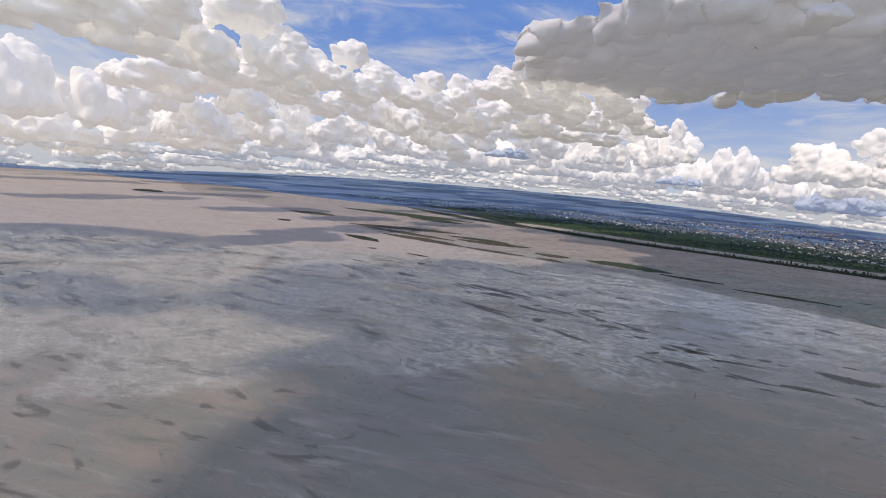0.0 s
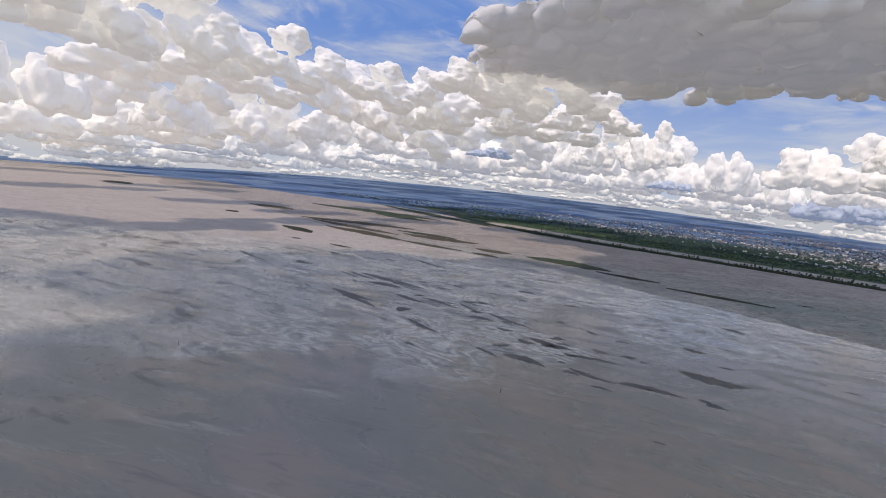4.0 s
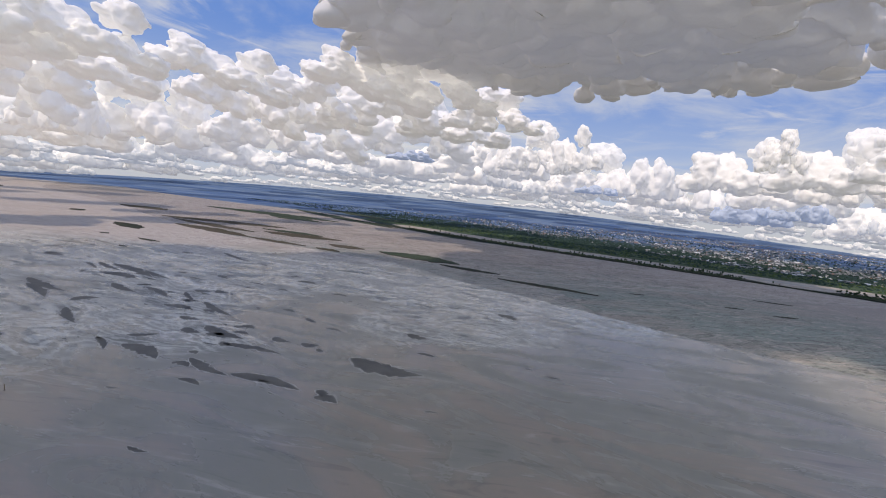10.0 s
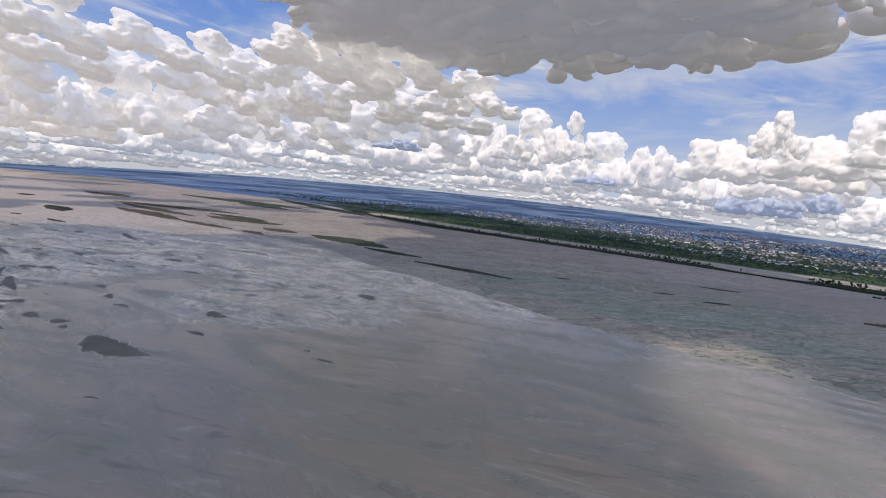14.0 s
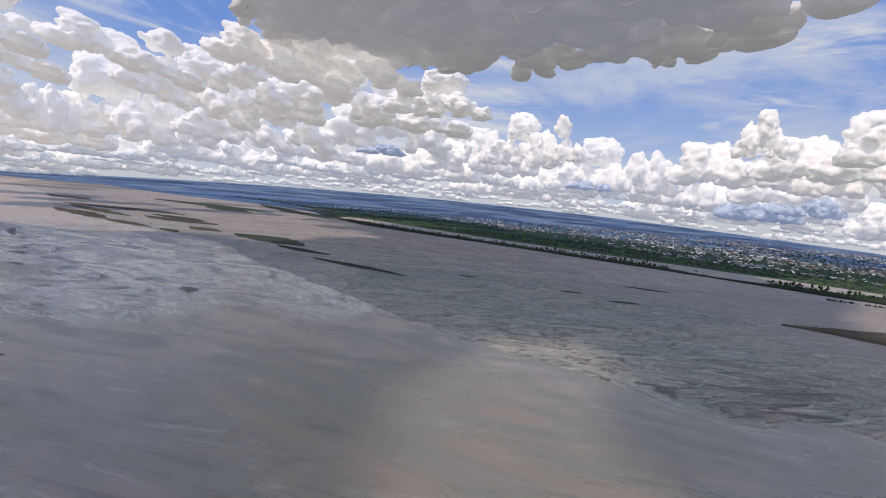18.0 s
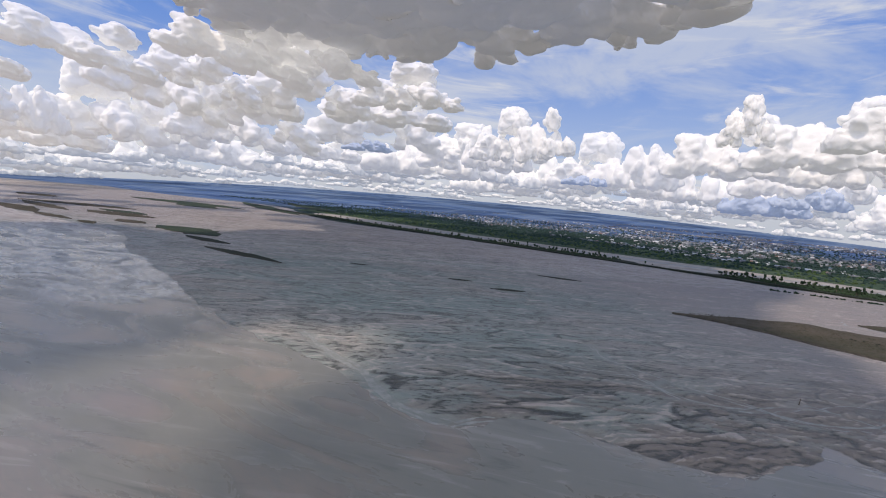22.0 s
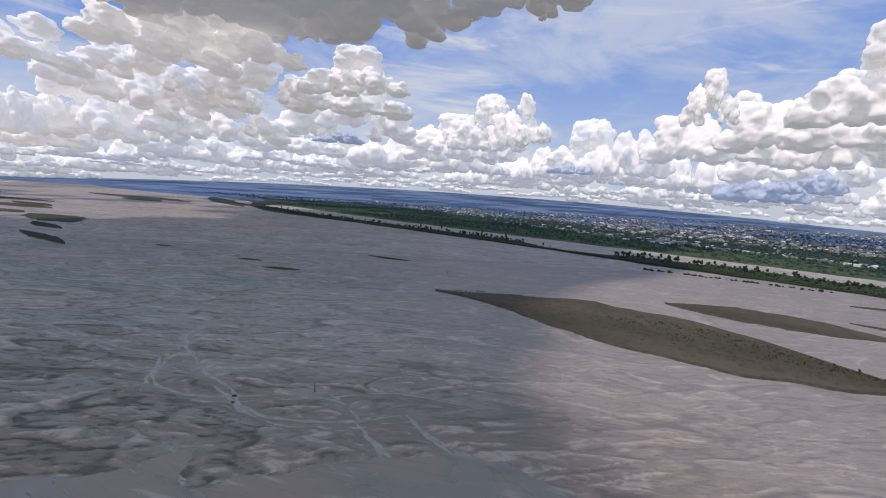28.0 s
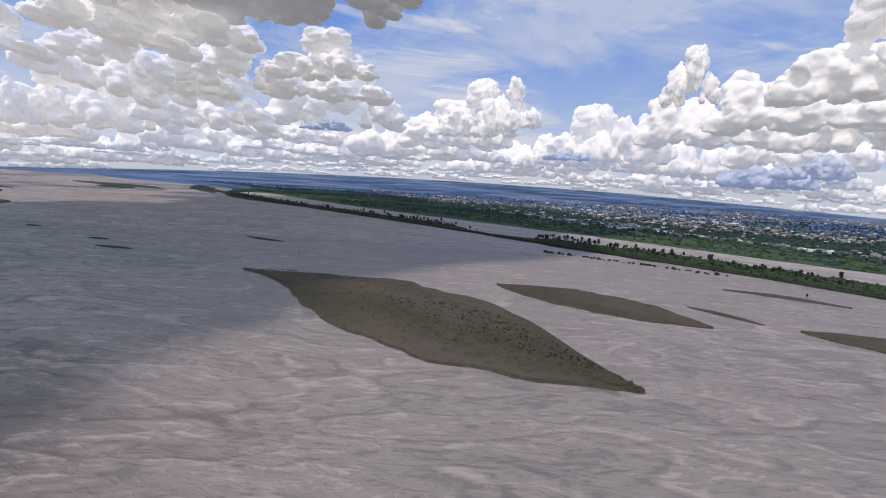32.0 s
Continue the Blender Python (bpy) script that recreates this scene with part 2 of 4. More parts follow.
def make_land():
    """Fields, orchards and woods; far off their colour is painted hazy blue."""
    g = Graph("wooded_land")
    x, y, _ = g.split(g.place)
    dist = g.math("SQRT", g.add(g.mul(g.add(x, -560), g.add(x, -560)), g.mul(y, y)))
    clump = g.cells(g.place, 0.045, 2, 0.4)
    field = g.noise(g.place, 0.006, 5, 0.55, 0.4)
    fine = g.noise(g.place, 0.12, 5, 0.65)
    green = g.mix(g.smooth(field, 0.42, 0.62), (0.019, 0.04, 0.042), (0.045, 0.075, 0.055))
    green = g.mix(g.mul(g.smooth(fine, 0.45, 0.65), 0.75), green, (0.014, 0.028, 0.026))
    # distance haze put into the colour: woods blend to pale blue far off
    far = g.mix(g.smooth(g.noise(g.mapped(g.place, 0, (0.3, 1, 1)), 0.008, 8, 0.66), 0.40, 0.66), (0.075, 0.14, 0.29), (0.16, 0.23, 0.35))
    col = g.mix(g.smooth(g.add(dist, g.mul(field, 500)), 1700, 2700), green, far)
    return g.surface(col, 0.95, g.add(clump, fine), 0.6, 3.0, specular=0.1)


def make_scrub(name, low, high, scale=0.25):
    g = Graph(name)
    broad = g.noise(g.mapped(g.place, FLOW, (0.4, 1, 1)), 0.03, 4, 0.55)
    fine = g.noise(g.place, scale, 7, 0.7)
    col = g.mix(g.smooth(broad, 0.35, 0.68), low, high)
    col = g.mix(g.mul(g.smooth(fine, 0.48, 0.7), 0.7), col, (0.03, 0.036, 0.022))
    return g.surface(col, 0.95, fine, 0.8, 1.0, specular=0.1)


def make_leaves(name, a, b):
    g = Graph(name)
    info = g.tree.nodes.new("ShaderNodeObjectInfo").outputs["Random"]
    n = g.noise(g.place, 0.9, 4, 0.65)
    return g.surface(g.mix(g.smooth(g.add(n, g.mul(info, 0.35)), 0.4, 0.9), a, b), 0.9, n, 0.5, 0.4, specular=0.15)


SKY_AT = (560.0, 110.0, 78.0)


def make_clouds():
    """The sky behind everything: blue, with thin veils, hazy towards the horizon."""
    g = Graph("cloudy_sky")
    p = g.vadd(g.place, tuple(-v for v in SKY_AT))
    x, y, z = g.split(p)
    level = g.math("SQRT", g.add(g.mul(x, x), g.mul(y, y)))
    el = g.mul(g.math("ARCTAN2", z, level), 57.2958)
    az = g.mul(g.math("ARCTAN2", x, y), 57.2958)

    blue = g.mix(g.smooth(el, 2, 20), (0.42, 0.55, 0.80), (0.13, 0.28, 0.72))
    veil = g.noise(g.join(g.mul(az, 0.05), g.mul(el, 0.14), 3.0), 1.0, 6, 0.6, 0.8)
    color = g.mix(g.smooth(veil, 0.38, 0.64, 0.0, 0.75), blue, (0.55, 0.62, 0.76))

    streak = g.noise(g.join(g.mul(az, 0.045), g.mul(g.add(el, g.mul(az, 0.1)), 0.3), 9.0), 1.0, 7, 0.62, 1.2)
    color = g.mix(g.smooth(streak, 0.5, 0.72, 0.0, 0.7), color, (0.72, 0.75, 0.80))
    low = g.noise(g.join(g.mul(az, 0.16), g.mul(el, 0.7), 2.0), 1.0, 6, 0.58, 0.4)
    color = g.mix(g.mul(g.smooth(low, 0.36, 0.6), g.smooth(el, 8.5, 4.5)), color, (0.66, 0.69, 0.75))
    color = g.mix(g.smooth(el, 3.0, 0.2, 0.0, 0.8), color, (0.50, 0.555, 0.65))
    glow = g.tree.nodes.new("ShaderNodeEmission")
    g.put(glow.inputs["Color"], color)
    g.tree.links.new(glow.outputs[0], g.out.inputs["Surface"])
    g.material.cycles.emission_sampling = "NONE"
    return g.material


SILT = make_silt("streaked_silt", (0.235, 0.268, 0.26), (0.335, 0.29, 0.277), (0.12, 0.122, 0.118), (0.37, 0.325, 0.31))
FLATS = make_flats()
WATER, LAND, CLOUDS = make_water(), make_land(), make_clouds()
SCRUB = make_scrub("olive_scrub", (0.066, 0.062, 0.045), (0.098, 0.084, 0.068))
DARK_SCRUB = make_scrub("dark_scrub", (0.026, 0.034, 0.027), (0.042, 0.048, 0.038))
SOIL = plain("dark_soil", (0.035, 0.032, 0.028), (0.07, 0.062, 0.055), 0.5)
GRASS = make_scrub("green_grass", (0.034, 0.054, 0.042), (0.058, 0.08, 0.056))
MUD = plain("dark_mud", (0.05, 0.05, 0.048), (0.09, 0.087, 0.082), 0.1, 0.6)
SAND = plain("pale_sand", (0.27, 0.235, 0.205), (0.42, 0.385, 0.35), 0.05)
LEAVES = make_leaves("leaves", (0.015, 0.03, 0.02), (0.04, 0.065, 0.033))
# a little of the distance haze is tinted into these leaves
WOODS = make_leaves("far_leaves", (0.014, 0.034, 0.034), (0.036, 0.066, 0.054))
BARK = plain("bark", (0.08, 0.06, 0.045), (0.16, 0.13, 0.10), 2.0)
FOAM = plain("pale_silt_rim", (0.22, 0.215, 0.21), (0.33, 0.32, 0.31), 0.4, 0.5)
STREAM = plain("pale_stream", (0.185, 0.2, 0.192), (0.29, 0.292, 0.282), 0.35, 0.6)
WHITEWASH = plain("whitewashed_wall", (0.24, 0.24, 0.24), (0.42, 0.42, 0.42), 0.4)
ROOFS = [plain("white_metal_roof", (0.42, 0.43, 0.45), (0.62, 0.62, 0.63), 0.5, 0.4), plain("grey_metal_roof", (0.30, 0.32, 0.35), (0.48, 0.49, 0.52), 0.5, 0.45), plain("rusty_roof", (0.26, 0.11, 0.07), (0.42, 0.22, 0.15), 0.5, 0.7), plain("blue_roof", (0.14, 0.24, 0.42), (0.22, 0.33, 0.5), 0.5, 0.5)]
GLASS = plain("dark_window", (0.03, 0.035, 0.04), (0.06, 0.065, 0.07), 0.5, 0.15)


def make_town():
    """Many small roofs and walls of mixed colours."""
    g = Graph("mixed_roofs")
    one = g.tree.nodes.new("ShaderNodeNewGeometry").outputs["Random Per Island"]
    n = g.noise(g.place, 0.3, 3, 0.6)
    col = g.mix(g.smooth(one, 0.40, 0.44), (0.10, 0.11, 0.13), (0.22, 0.23, 0.25))
    col = g.mix(g.smooth(one, 0.78, 0.80), col, (0.74, 0.75, 0.78))
    col = g.mix(g.smooth(one, 0.93, 0.95), col, (0.28, 0.16, 0.13))
    return g.surface(g.mix(g.mul(n, 0.35), col, (0.25, 0.25, 0.25)), 0.6)


TOWN = make_town()


def make_cumulus(name, share, color=(0.905, 0.91, 0.915), glow=(0.165, 0.17, 0.182)):
    """Dense white vapour, knobbly, letting some light through."""
    g = Graph(name)
    n = g.noise(g.place, 0.02, 8, 0.62)
    lump = g.cells(g.place, 0.035, 3, 0.7)
    bump = g.tree.nodes.new("ShaderNodeBump")
    bump.inputs["Distance"].default_value = 7.0
    bump.inputs["Strength"].default_value = 0.32
    g.put(bump.inputs["Height"], g.add(n, g.mul(lump, -0.7)))
    diffuse = g.tree.nodes.new("ShaderNodeBsdfDiffuse")
    through_light = g.tree.nodes.new("ShaderNodeBsdfTranslucent")
    both = g.tree.nodes.new("ShaderNodeMixShader")
    both.inputs[0].default_value = share
    for node in (diffuse, through_light):
        node.inputs["Color"].default_value = (*color, 1)
        g.tree.links.new(bump.outputs[0], node.inputs["Normal"])
    g.tree.links.new(diffuse.outputs[0], both.inputs[1])
    g.tree.links.new(through_light.outputs[0], both.inputs[2])
    # even emission added in place of light scattered many times inside the vapour
    fill_glow = g.tree.nodes.new("ShaderNodeEmission")
    fill_glow.inputs["Color"].default_value = (*glow, 1)
    total = g.tree.nodes.new("ShaderNodeAddShader")
    g.tree.links.new(both.outputs[0], total.inputs[0])
    g.tree.links.new(fill_glow.outputs[0], total.inputs[1])
    g.tree.links.new(total.outputs[0], g.out.inputs["Surface"])
    g.material.cycles.emission_sampling = "NONE"
    return g.material


CUMULUS = make_cumulus("cumulus_vapour", 0.15, (0.86, 0.855, 0.845), (0.185, 0.185, 0.19))
# distant clouds: haze put into a duller colour and a bluish glow
HAZED_VAPOUR = make_cumulus("hazed_vapour", 0.12, (0.66, 0.665, 0.67), (0.2, 0.215, 0.245))
# the heavy cloud's shade is put into its greyer colour and weaker glow
SHADED_VAPOUR = make_cumulus("shaded_vapour", 0.15, (0.70, 0.695, 0.69), (0.12, 0.12, 0.122))
CLOUD = make_cumulus("thin_vapour", 0.75)
# bluish shade of dark cloud bases put into colour and glow
RAIN = make_cumulus("rain_vapour", 0.2, (0.50, 0.56, 0.66), (0.12, 0.145, 0.20))

# ---- large structure ----


def rise(x, y):
    """The land is flat, and climbs slowly far off."""
    r = math.hypot(x - 560, y)
    side = (math.degrees(math.atan2(x - 560, y)) - 3) / 44
    return 100 * max(0.0, 1 - side * side) * max(0.0, (r - 3000) / 1500) ** 1.25


def mesh_object(name, bm, material, parent=None, label="", smooth=False):
    me = bpy.data.meshes.new(name)
    bm.normal_update()
    bm.to_mesh(me)
    bm.free()
    me.materials.append(material)
    if smooth:
        me.polygons.foreach_set("use_smooth", [True] * len(me.polygons))
    ob = new(name, me)
    ob.parent = parent
    if label:
        ob["label"] = label
    return ob


part = mesh_object


def rounded(points, steps=8, rough=0.0, closed=True, size=40.0):
    """A smooth line through the points, made uneven by noise."""
    pts = [Vector((*p, 0)) for p in points]
    n, out = len(pts), []
    for i in range(n if closed else n - 1):
        a, b, c, d = (pts[(i + k) % n] if closed else pts[min(max(i + k, 0), n - 1)] for k in (-1, 0, 1, 2))
        for s in range(steps):
            t = s / steps
            q = 0.5 * (2 * b + (c - a) * t + (2 * a - 5 * b + 4 * c - d) * t * t + (3 * b - a - 3 * c + d) * t * t * t)
            if rough:
                q = q + rough * Vector((noise.fractal(q / size, 0.7, 2.0, 5), noise.fractal(q / size + Vector((50, 7, 3)), 0.7, 2.0, 5), 0))
            out.append(q)
    return out


def sheet(name, points, z, material, rough=6.0, steps=10, thick=0.0, size=40.0):
    bm = bmesh.new()
    ring = [bm.verts.new((p.x, p.y, z)) for p in rounded(points, steps, rough, size=size)]
    face = bm.faces.new(ring)
    if thick:
        low = bmesh.ops.extrude_edge_only(bm, edges=list(face.edges))["geom"]
        for v in low:
            if isinstance(v, bmesh.types.BMVert):
                v.co.z -= thick
    bmesh.ops.triangulate(bm, faces=[face])
    bm.normal_update()
    bmesh.ops.reverse_faces(bm, faces=[f for f in bm.faces if f.normal.z < -0.5])
    return tagged(mesh_object(name, bm, material), kind="structure")


def build_ground():
    bm = bmesh.new()
    rings = [0, 200, 600, 1200, 1800, 2400, 3000, 3150, 3300, 3500, 3700, 3900, 4100, 4300, 4450, 4520]
    count = 120
    rows = []
    for r in rings:
        rows.append([bm.verts.new((560 + r * math.cos(a), r * math.sin(a), rise(560 + r * math.cos(a), r * math.sin(a)) + (3.0 * noise.noise((r * 0.01, a * 40, 0)) if r > 4000 else 0))) for a in (math.tau * k / count for k in range(count if r else 1))])
    for a, b in zip(rows, rows[1:]):
        for k in range(count):
            q = [a[k % len(a)], b[k], b[(k + 1) % count], a[(k + 1) % len(a)]]
            bm.faces.new(q if len(a) > 1 else q[:3])
    return tagged(mesh_object("ground", bm, LAND, smooth=True), "flat wooded lowland with fields, painted haze blue towards the horizon", "land", kind="structure")


def build_sky():
    bm = bmesh.new()
    rows = []
    for e in [-3, -1, 0, 1, 2, 3, 4, 5, 6, 7, 8, 10, 12, 14, 16, 18, 20, 23, 26, 30, 35, 40, 48]:
        t = math.tan(radians(e))
        top = 700 - 350 * min(1, max(0, (e - 14) / 9))
        r = 1 / math.sqrt(1 / 4750**2 + (t / top) ** 2) if e > 0 else 4750
        rows.append([bm.verts.new((SKY_AT[0] + r * math.sin(radians(a)), SKY_AT[1] + r * math.cos(radians(a)), SKY_AT[2] + r * t)) for a in range(-92, 93, 2)])
    for a, b in zip(rows, rows[1:]):
        for k in range(len(a) - 1):
            bm.faces.new((a[k], b[k], b[k + 1], a[k + 1]))
    ob = tagged(mesh_object("backdrop_sky", bm, CLOUDS, smooth=True), "blue sky with thin white veils, hazy at the horizon", "sky", kind="structure")
    ob.visible_shadow = False
    return ob


build_ground()
build_sky()
LEVEE = [(-1450, 3000), (-942, 2446), (-400, 2050), (107, 1800), (330, 1400), (469, 1188), (676, 1030), (790, 940), (960, 790), (1105, 652), (1190, 585), (1290, 520), (1600, 330), (2600, -200)]
tagged(sheet("riverbed", LEVEE + [(2600, -900), (-2600, -900), (-2600, 1200), (-2200, 2400)], 0.4, SILT, 5.0, 12), "wide plain of streaked grey volcanic silt", "riverbed", kind="structure")
EDGE = [(-1400, 2500), (-900, 1800), (-441, 1381), (-200, 1090), (-69, 949), (80, 815), (240, 720), (340, 655), (415, 552), (460, 508), (500, 464), (534, 426), (580, 371), (619, 338), (660, 306), (689, 276), (706, 266), (730, 275), (748, 268), (762, 257), (784, 250), (798, 256), (816, 261), (824, 270), (833, 258), (859, 270), (878, 275), (896, 273), (912, 257), (950, 238), (1010, 222), (1300, 130), (2400, -300)]
tagged(sheet("water", EDGE + [(2400, -800), (-2400, -800), (-2400, 1100), (-2000, 2000)], 0.55, WATER, 3.5, 14, size=18), "shallow grey silty water reflecting the clouds", "water", kind="structure")

# ---- islands and bars ----


ROUGH = {"mud_bar": 0.27, "islet": 0.2}


def island(name, a, b, width, height, material, label, category="island", lead=0.35, bend=0.0, seed=0, edge=None, skew=0.0, shore=0.0):
    """A long low island from its upstream tip a to its downstream tip b, with a small bank round it."""
    edge = edge or SOIL
    a, b = Vector((*a, 0)), Vector((*b, 0))
    way = (b - a).normalized()
    side = Vector((-way.y, way.x, 0))
    length, n = (b - a).length, 34
    left, right = [], []

    def centre(t):
        t = max(0.0, min(1.0, t))
        return a + way * length * t + side * bend * math.sin(math.pi * t) * (1 - t) ** skew

    for k in range(n + 1):
        t = k / n
        w = width * 0.5 * (math.sin(math.pi * t ** (0.69 / -math.log(lead) if 0 < lead < 1 else 1)) ** (1.05 if skew else 0.8) if 0 < t < 1 else 0)
        c = centre(t)
        jag = [width * ROUGH.get(name, 0.10) * noise.fractal(Vector((t * 7 + seed * 3.1, s * 9, seed)), 0.8, 2.0, 5) * math.sin(math.pi * t) for s in (0, 1)]
        left.append(c + side * (w + jag[0]))
        right.append(c - side * (w + jag[1]))
    ring = left + right[-2:0:-1]
    thing = tagged(new(name), label, category)

    def pull(p, d):
        c = centre((p - a).dot(way) / length)
        return p + (c - p).normalized() * min(d, (c - p).length * 0.9) if (c - p).length > 1e-6 else p

    inset = min(1.2, width * 0.06)
    levels = [(ring, 0.35), ([pull(p, inset * 0.4) for p in ring], 0.4 + height * 0.75), ([pull(p, inset * 2.5) for p in ring], 0.4 + height)]
    for piece, lo, hi in (("bank", 0, 1), ("turf", 1, 2)):
        bm = bmesh.new()
        low, top = ([bm.verts.new((p.x, p.y, z)) for p in levels[k][0]] for k, z in ((lo, levels[lo][1]), (hi, levels[hi][1])))
        for k in range(len(ring)):
            bm.faces.new((low[k - 1], top[k - 1], top[k], low[k]))
        if piece == "turf":
            for k in range(n):
                quad = []
                for v in (top[k], top[k + 1], top[n] if k + 1 == n else top[2 * n - k - 1], top[0] if k == 0 else top[2 * n - k]):
                    if v not in quad:
                        quad.append(v)
                if len(quad) > 2:
                    bm.faces.new(quad)
        bmesh.ops.recalc_face_normals(bm, faces=bm.faces)
        part(piece, bm, edge if piece == "bank" else material, thing)
    if shore:
        bm = bmesh.new()
        rows = []
        for out, z in ((-0.3, 0.585), (1.0, 0.565)):
            rows.append([])
            for k, p in enumerate(ring):
                tangent = ring[(k + 1) % len(ring)] - ring[k - 1]
                normal = Vector((-tangent.y, tangent.x, 0)).normalized()
                rows[-1].append(bm.verts.new((*(p + normal * out * shore * (0.35 + abs(noise.noise(p * 0.2)) * 1.6))[:2], z)))
        for k in range(len(ring)):
            bm.faces.new((rows[0][k - 1], rows[0][k], rows[1][k], rows[1][k - 1]))
        bmesh.ops.recalc_face_normals(bm, faces=bm.faces)
        part("rim", bm, FOAM, thing, "pale drying silt rim")
    return thing


BIG = island("island", (873, 450), (1054, 327), 78, 1.8, SCRUB, "large spindle-shaped island covered with olive-brown scrub", lead=0.56, bend=28, seed=1, skew=1.0)
island("island", (1020, 459), (1112, 400), 42, 1.2, SCRUB, "long narrow island of brown scrub beside the large one", lead=0.5, bend=5, seed=2)
island("island", (1166, 491), (1222, 462), 9, 1.0, SCRUB, "thin curved strip of brown scrub on pale silt", lead=0.5, bend=5, seed=3)
island("island", (1118, 437), (1141, 411), 6, 0.8, SCRUB, "short thin strip of dark scrub on pale silt", lead=0.5, bend=2, seed=4)
island("island", (1152, 404), (1215, 372), 26, 1.4, SCRUB, "broad low island of olive scrub", lead=0.5, seed=5)
for k, (a, b, w, mat) in enumerate([
    ((-164, 1080), (107, 1035), 34, SCRUB), ((87, 935), (238, 885), 30, SCRUB), ((-73, 940), (94, 825), 26, SCRUB), ((88, 829), (196, 766), 12, SCRUB),
    ((-260, 1563), (177, 1374), 70, GRASS), ((-55, 1912), (348, 1317), 50, GRASS), ((-370, 1300), (-226, 1240), 40, SCRUB), ((14, 2241), (398, 1608), 60, GRASS),
    ((213, 756), (252, 730), 11, SCRUB), ((-129, 1051), (80, 905), 20, SCRUB), ((71, 985), (198, 927), 22, GRASS), ((-31, 1430), (140, 1300), 50, GRASS),
    ((309, 772), (428, 700), 38, GRASS), ((397, 684), (473, 636), 17, DARK_SCRUB), ((462, 601), (564, 536), 15, DARK_SCRUB), ((225, 815), (285, 785), 20, SCRUB),
    ((746, 493), (775, 490), 7, DARK_SCRUB), ((806, 587), (847, 569), 8, DARK_SCRUB), ((713, 524), (734, 520), 5, DARK_SCRUB), ((619, 567), (637, 564), 4, DARK_SCRUB),
    ((-140, 876), (-66, 806), 22, DARK_SCRUB), ((-14, 705), (24, 684), 9, DARK_SCRUB), ((-78, 731), (-62, 725), 6, DARK_SCRUB), ((5, 628), (16, 625), 4, DARK_SCRUB), ((-325, 1056), (-292, 1032), 18, DARK_SCRUB), ((-1010, 1690), (-900, 1600), 60, DARK_SCRUB),
]):
    w = w * 1.45 if a[1] > 720 else w
    tagged(island("islet", a, b, w, 0.7 if w < 12 else 1.1, mat, "low green grassy islet in the riverbed" if mat is GRASS else "low brown scrub islet in the riverbed", "island", 0.5, w * 0.12 * (-1) ** k, 10 + k), group="islets in the riverbed")

BARS = [
    ((40, 514), (65, 488), 4), ((50, 518), (85, 487), 6), ((64, 515), (123, 466), 11), ((103, 494), (137, 466), 7), ((76, 475), (114, 458), 12), ((108, 437), (139, 412), 8),
    ((136, 431), (164, 404), 7), ((168, 424), (186, 397), 4), ((171, 384), (194, 375), 8), ((192, 399), (223, 365), 6), ((114, 380), (126, 391), 11), ((123, 363), (148, 333), 6),
    ((171, 313), (185, 295), 4), ((183, 318), (198, 324), 5), ((189, 304), (214, 286), 10), ((215, 343), (244, 322), 9), ((234, 313), (270, 301), 6), ((228, 290), (253, 270), 6),
    ((253, 273), (288, 258), 8), ((306, 301), (345, 281), 15), ((343, 315), (354, 309), 4), ((121, 637), (169, 583), 7), ((418, 420), (429, 403), 10), ((48, 436), (98, 401), 9),
    ((60, 418), (97, 383), 7), ((-98, 581), (-42, 527), 5), ((404, 299), (408, 296), 3), ((412, 290), (421, 286), 3), ((249, 392), (259, 385), 5), ((242, 211), (250, 208), 2),
]
draw = random.Random(4)
for _ in range(110):
    x, y = draw.uniform(-120, 430), draw.uniform(240, 620)
    if x + 0.9 * y < 360 or x + 0.62 * y > 560:
        continue
    n, turn = draw.uniform(4, 12) * draw.choice((0.6, 1, 1.7)) * y / 420, radians(-28 + draw.gauss(0, 14))
    BARS.append(((x, y), (x + n * math.cos(turn), y + n * math.sin(turn)), n * draw.uniform(0.15, 0.5)))
for _ in range(60):
    x, y = draw.uniform(95, 300), draw.uniform(250, 500)
    if abs(x + 0.62 * y - 445) > 62:
        continue
    n, turn = draw.uniform(5, 15), radians(-30 + draw.gauss(0, 16))
    BARS.append(((x, y), (x + n * math.cos(turn), y + n * math.sin(turn)), n * draw.uniform(0.3, 0.65)))
for k, (a, b, w) in enumerate(BARS):
    tagged(island("mud_bar", a, b, w, 0.22, MUD, "thin dark bar of wet mud in shallow water", "mud bar", 0.4, w * 0.3 * (-1) ** k, 40 + k, MUD, 0.0, min(1.0, 0.3 + w * 0.07)), group="mud bars in the shallow water")


def ribbon(name, points, width, z, material, label, category, rough=1.0):
    """A flat winding strip of uneven width."""
    line = rounded(points, 10, rough, closed=False, size=12)
    bm = bmesh.new()
    last = None
    for k, p in enumerate(line):
        way = (line[min(k + 1, len(line) - 1)] - line[max(k - 1, 0)]).normalized()
        side = Vector((-way.y, way.x, 0)) * width * (0.5 + 0.55 * noise.noise(p * 0.22)) * (0.3 + 0.7 * math.sin(math.pi * min(1, max(0.02, k / len(line)))) ** 0.5)
        pair = [bm.verts.new((q.x, q.y, z)) for q in (p + side, p - side)]
        if last:
            bm.faces.new((last[1], pair[1], pair[0], last[0]))
        last = pair
    return tagged(mesh_object(name, bm, material), label, category, kind="structure")


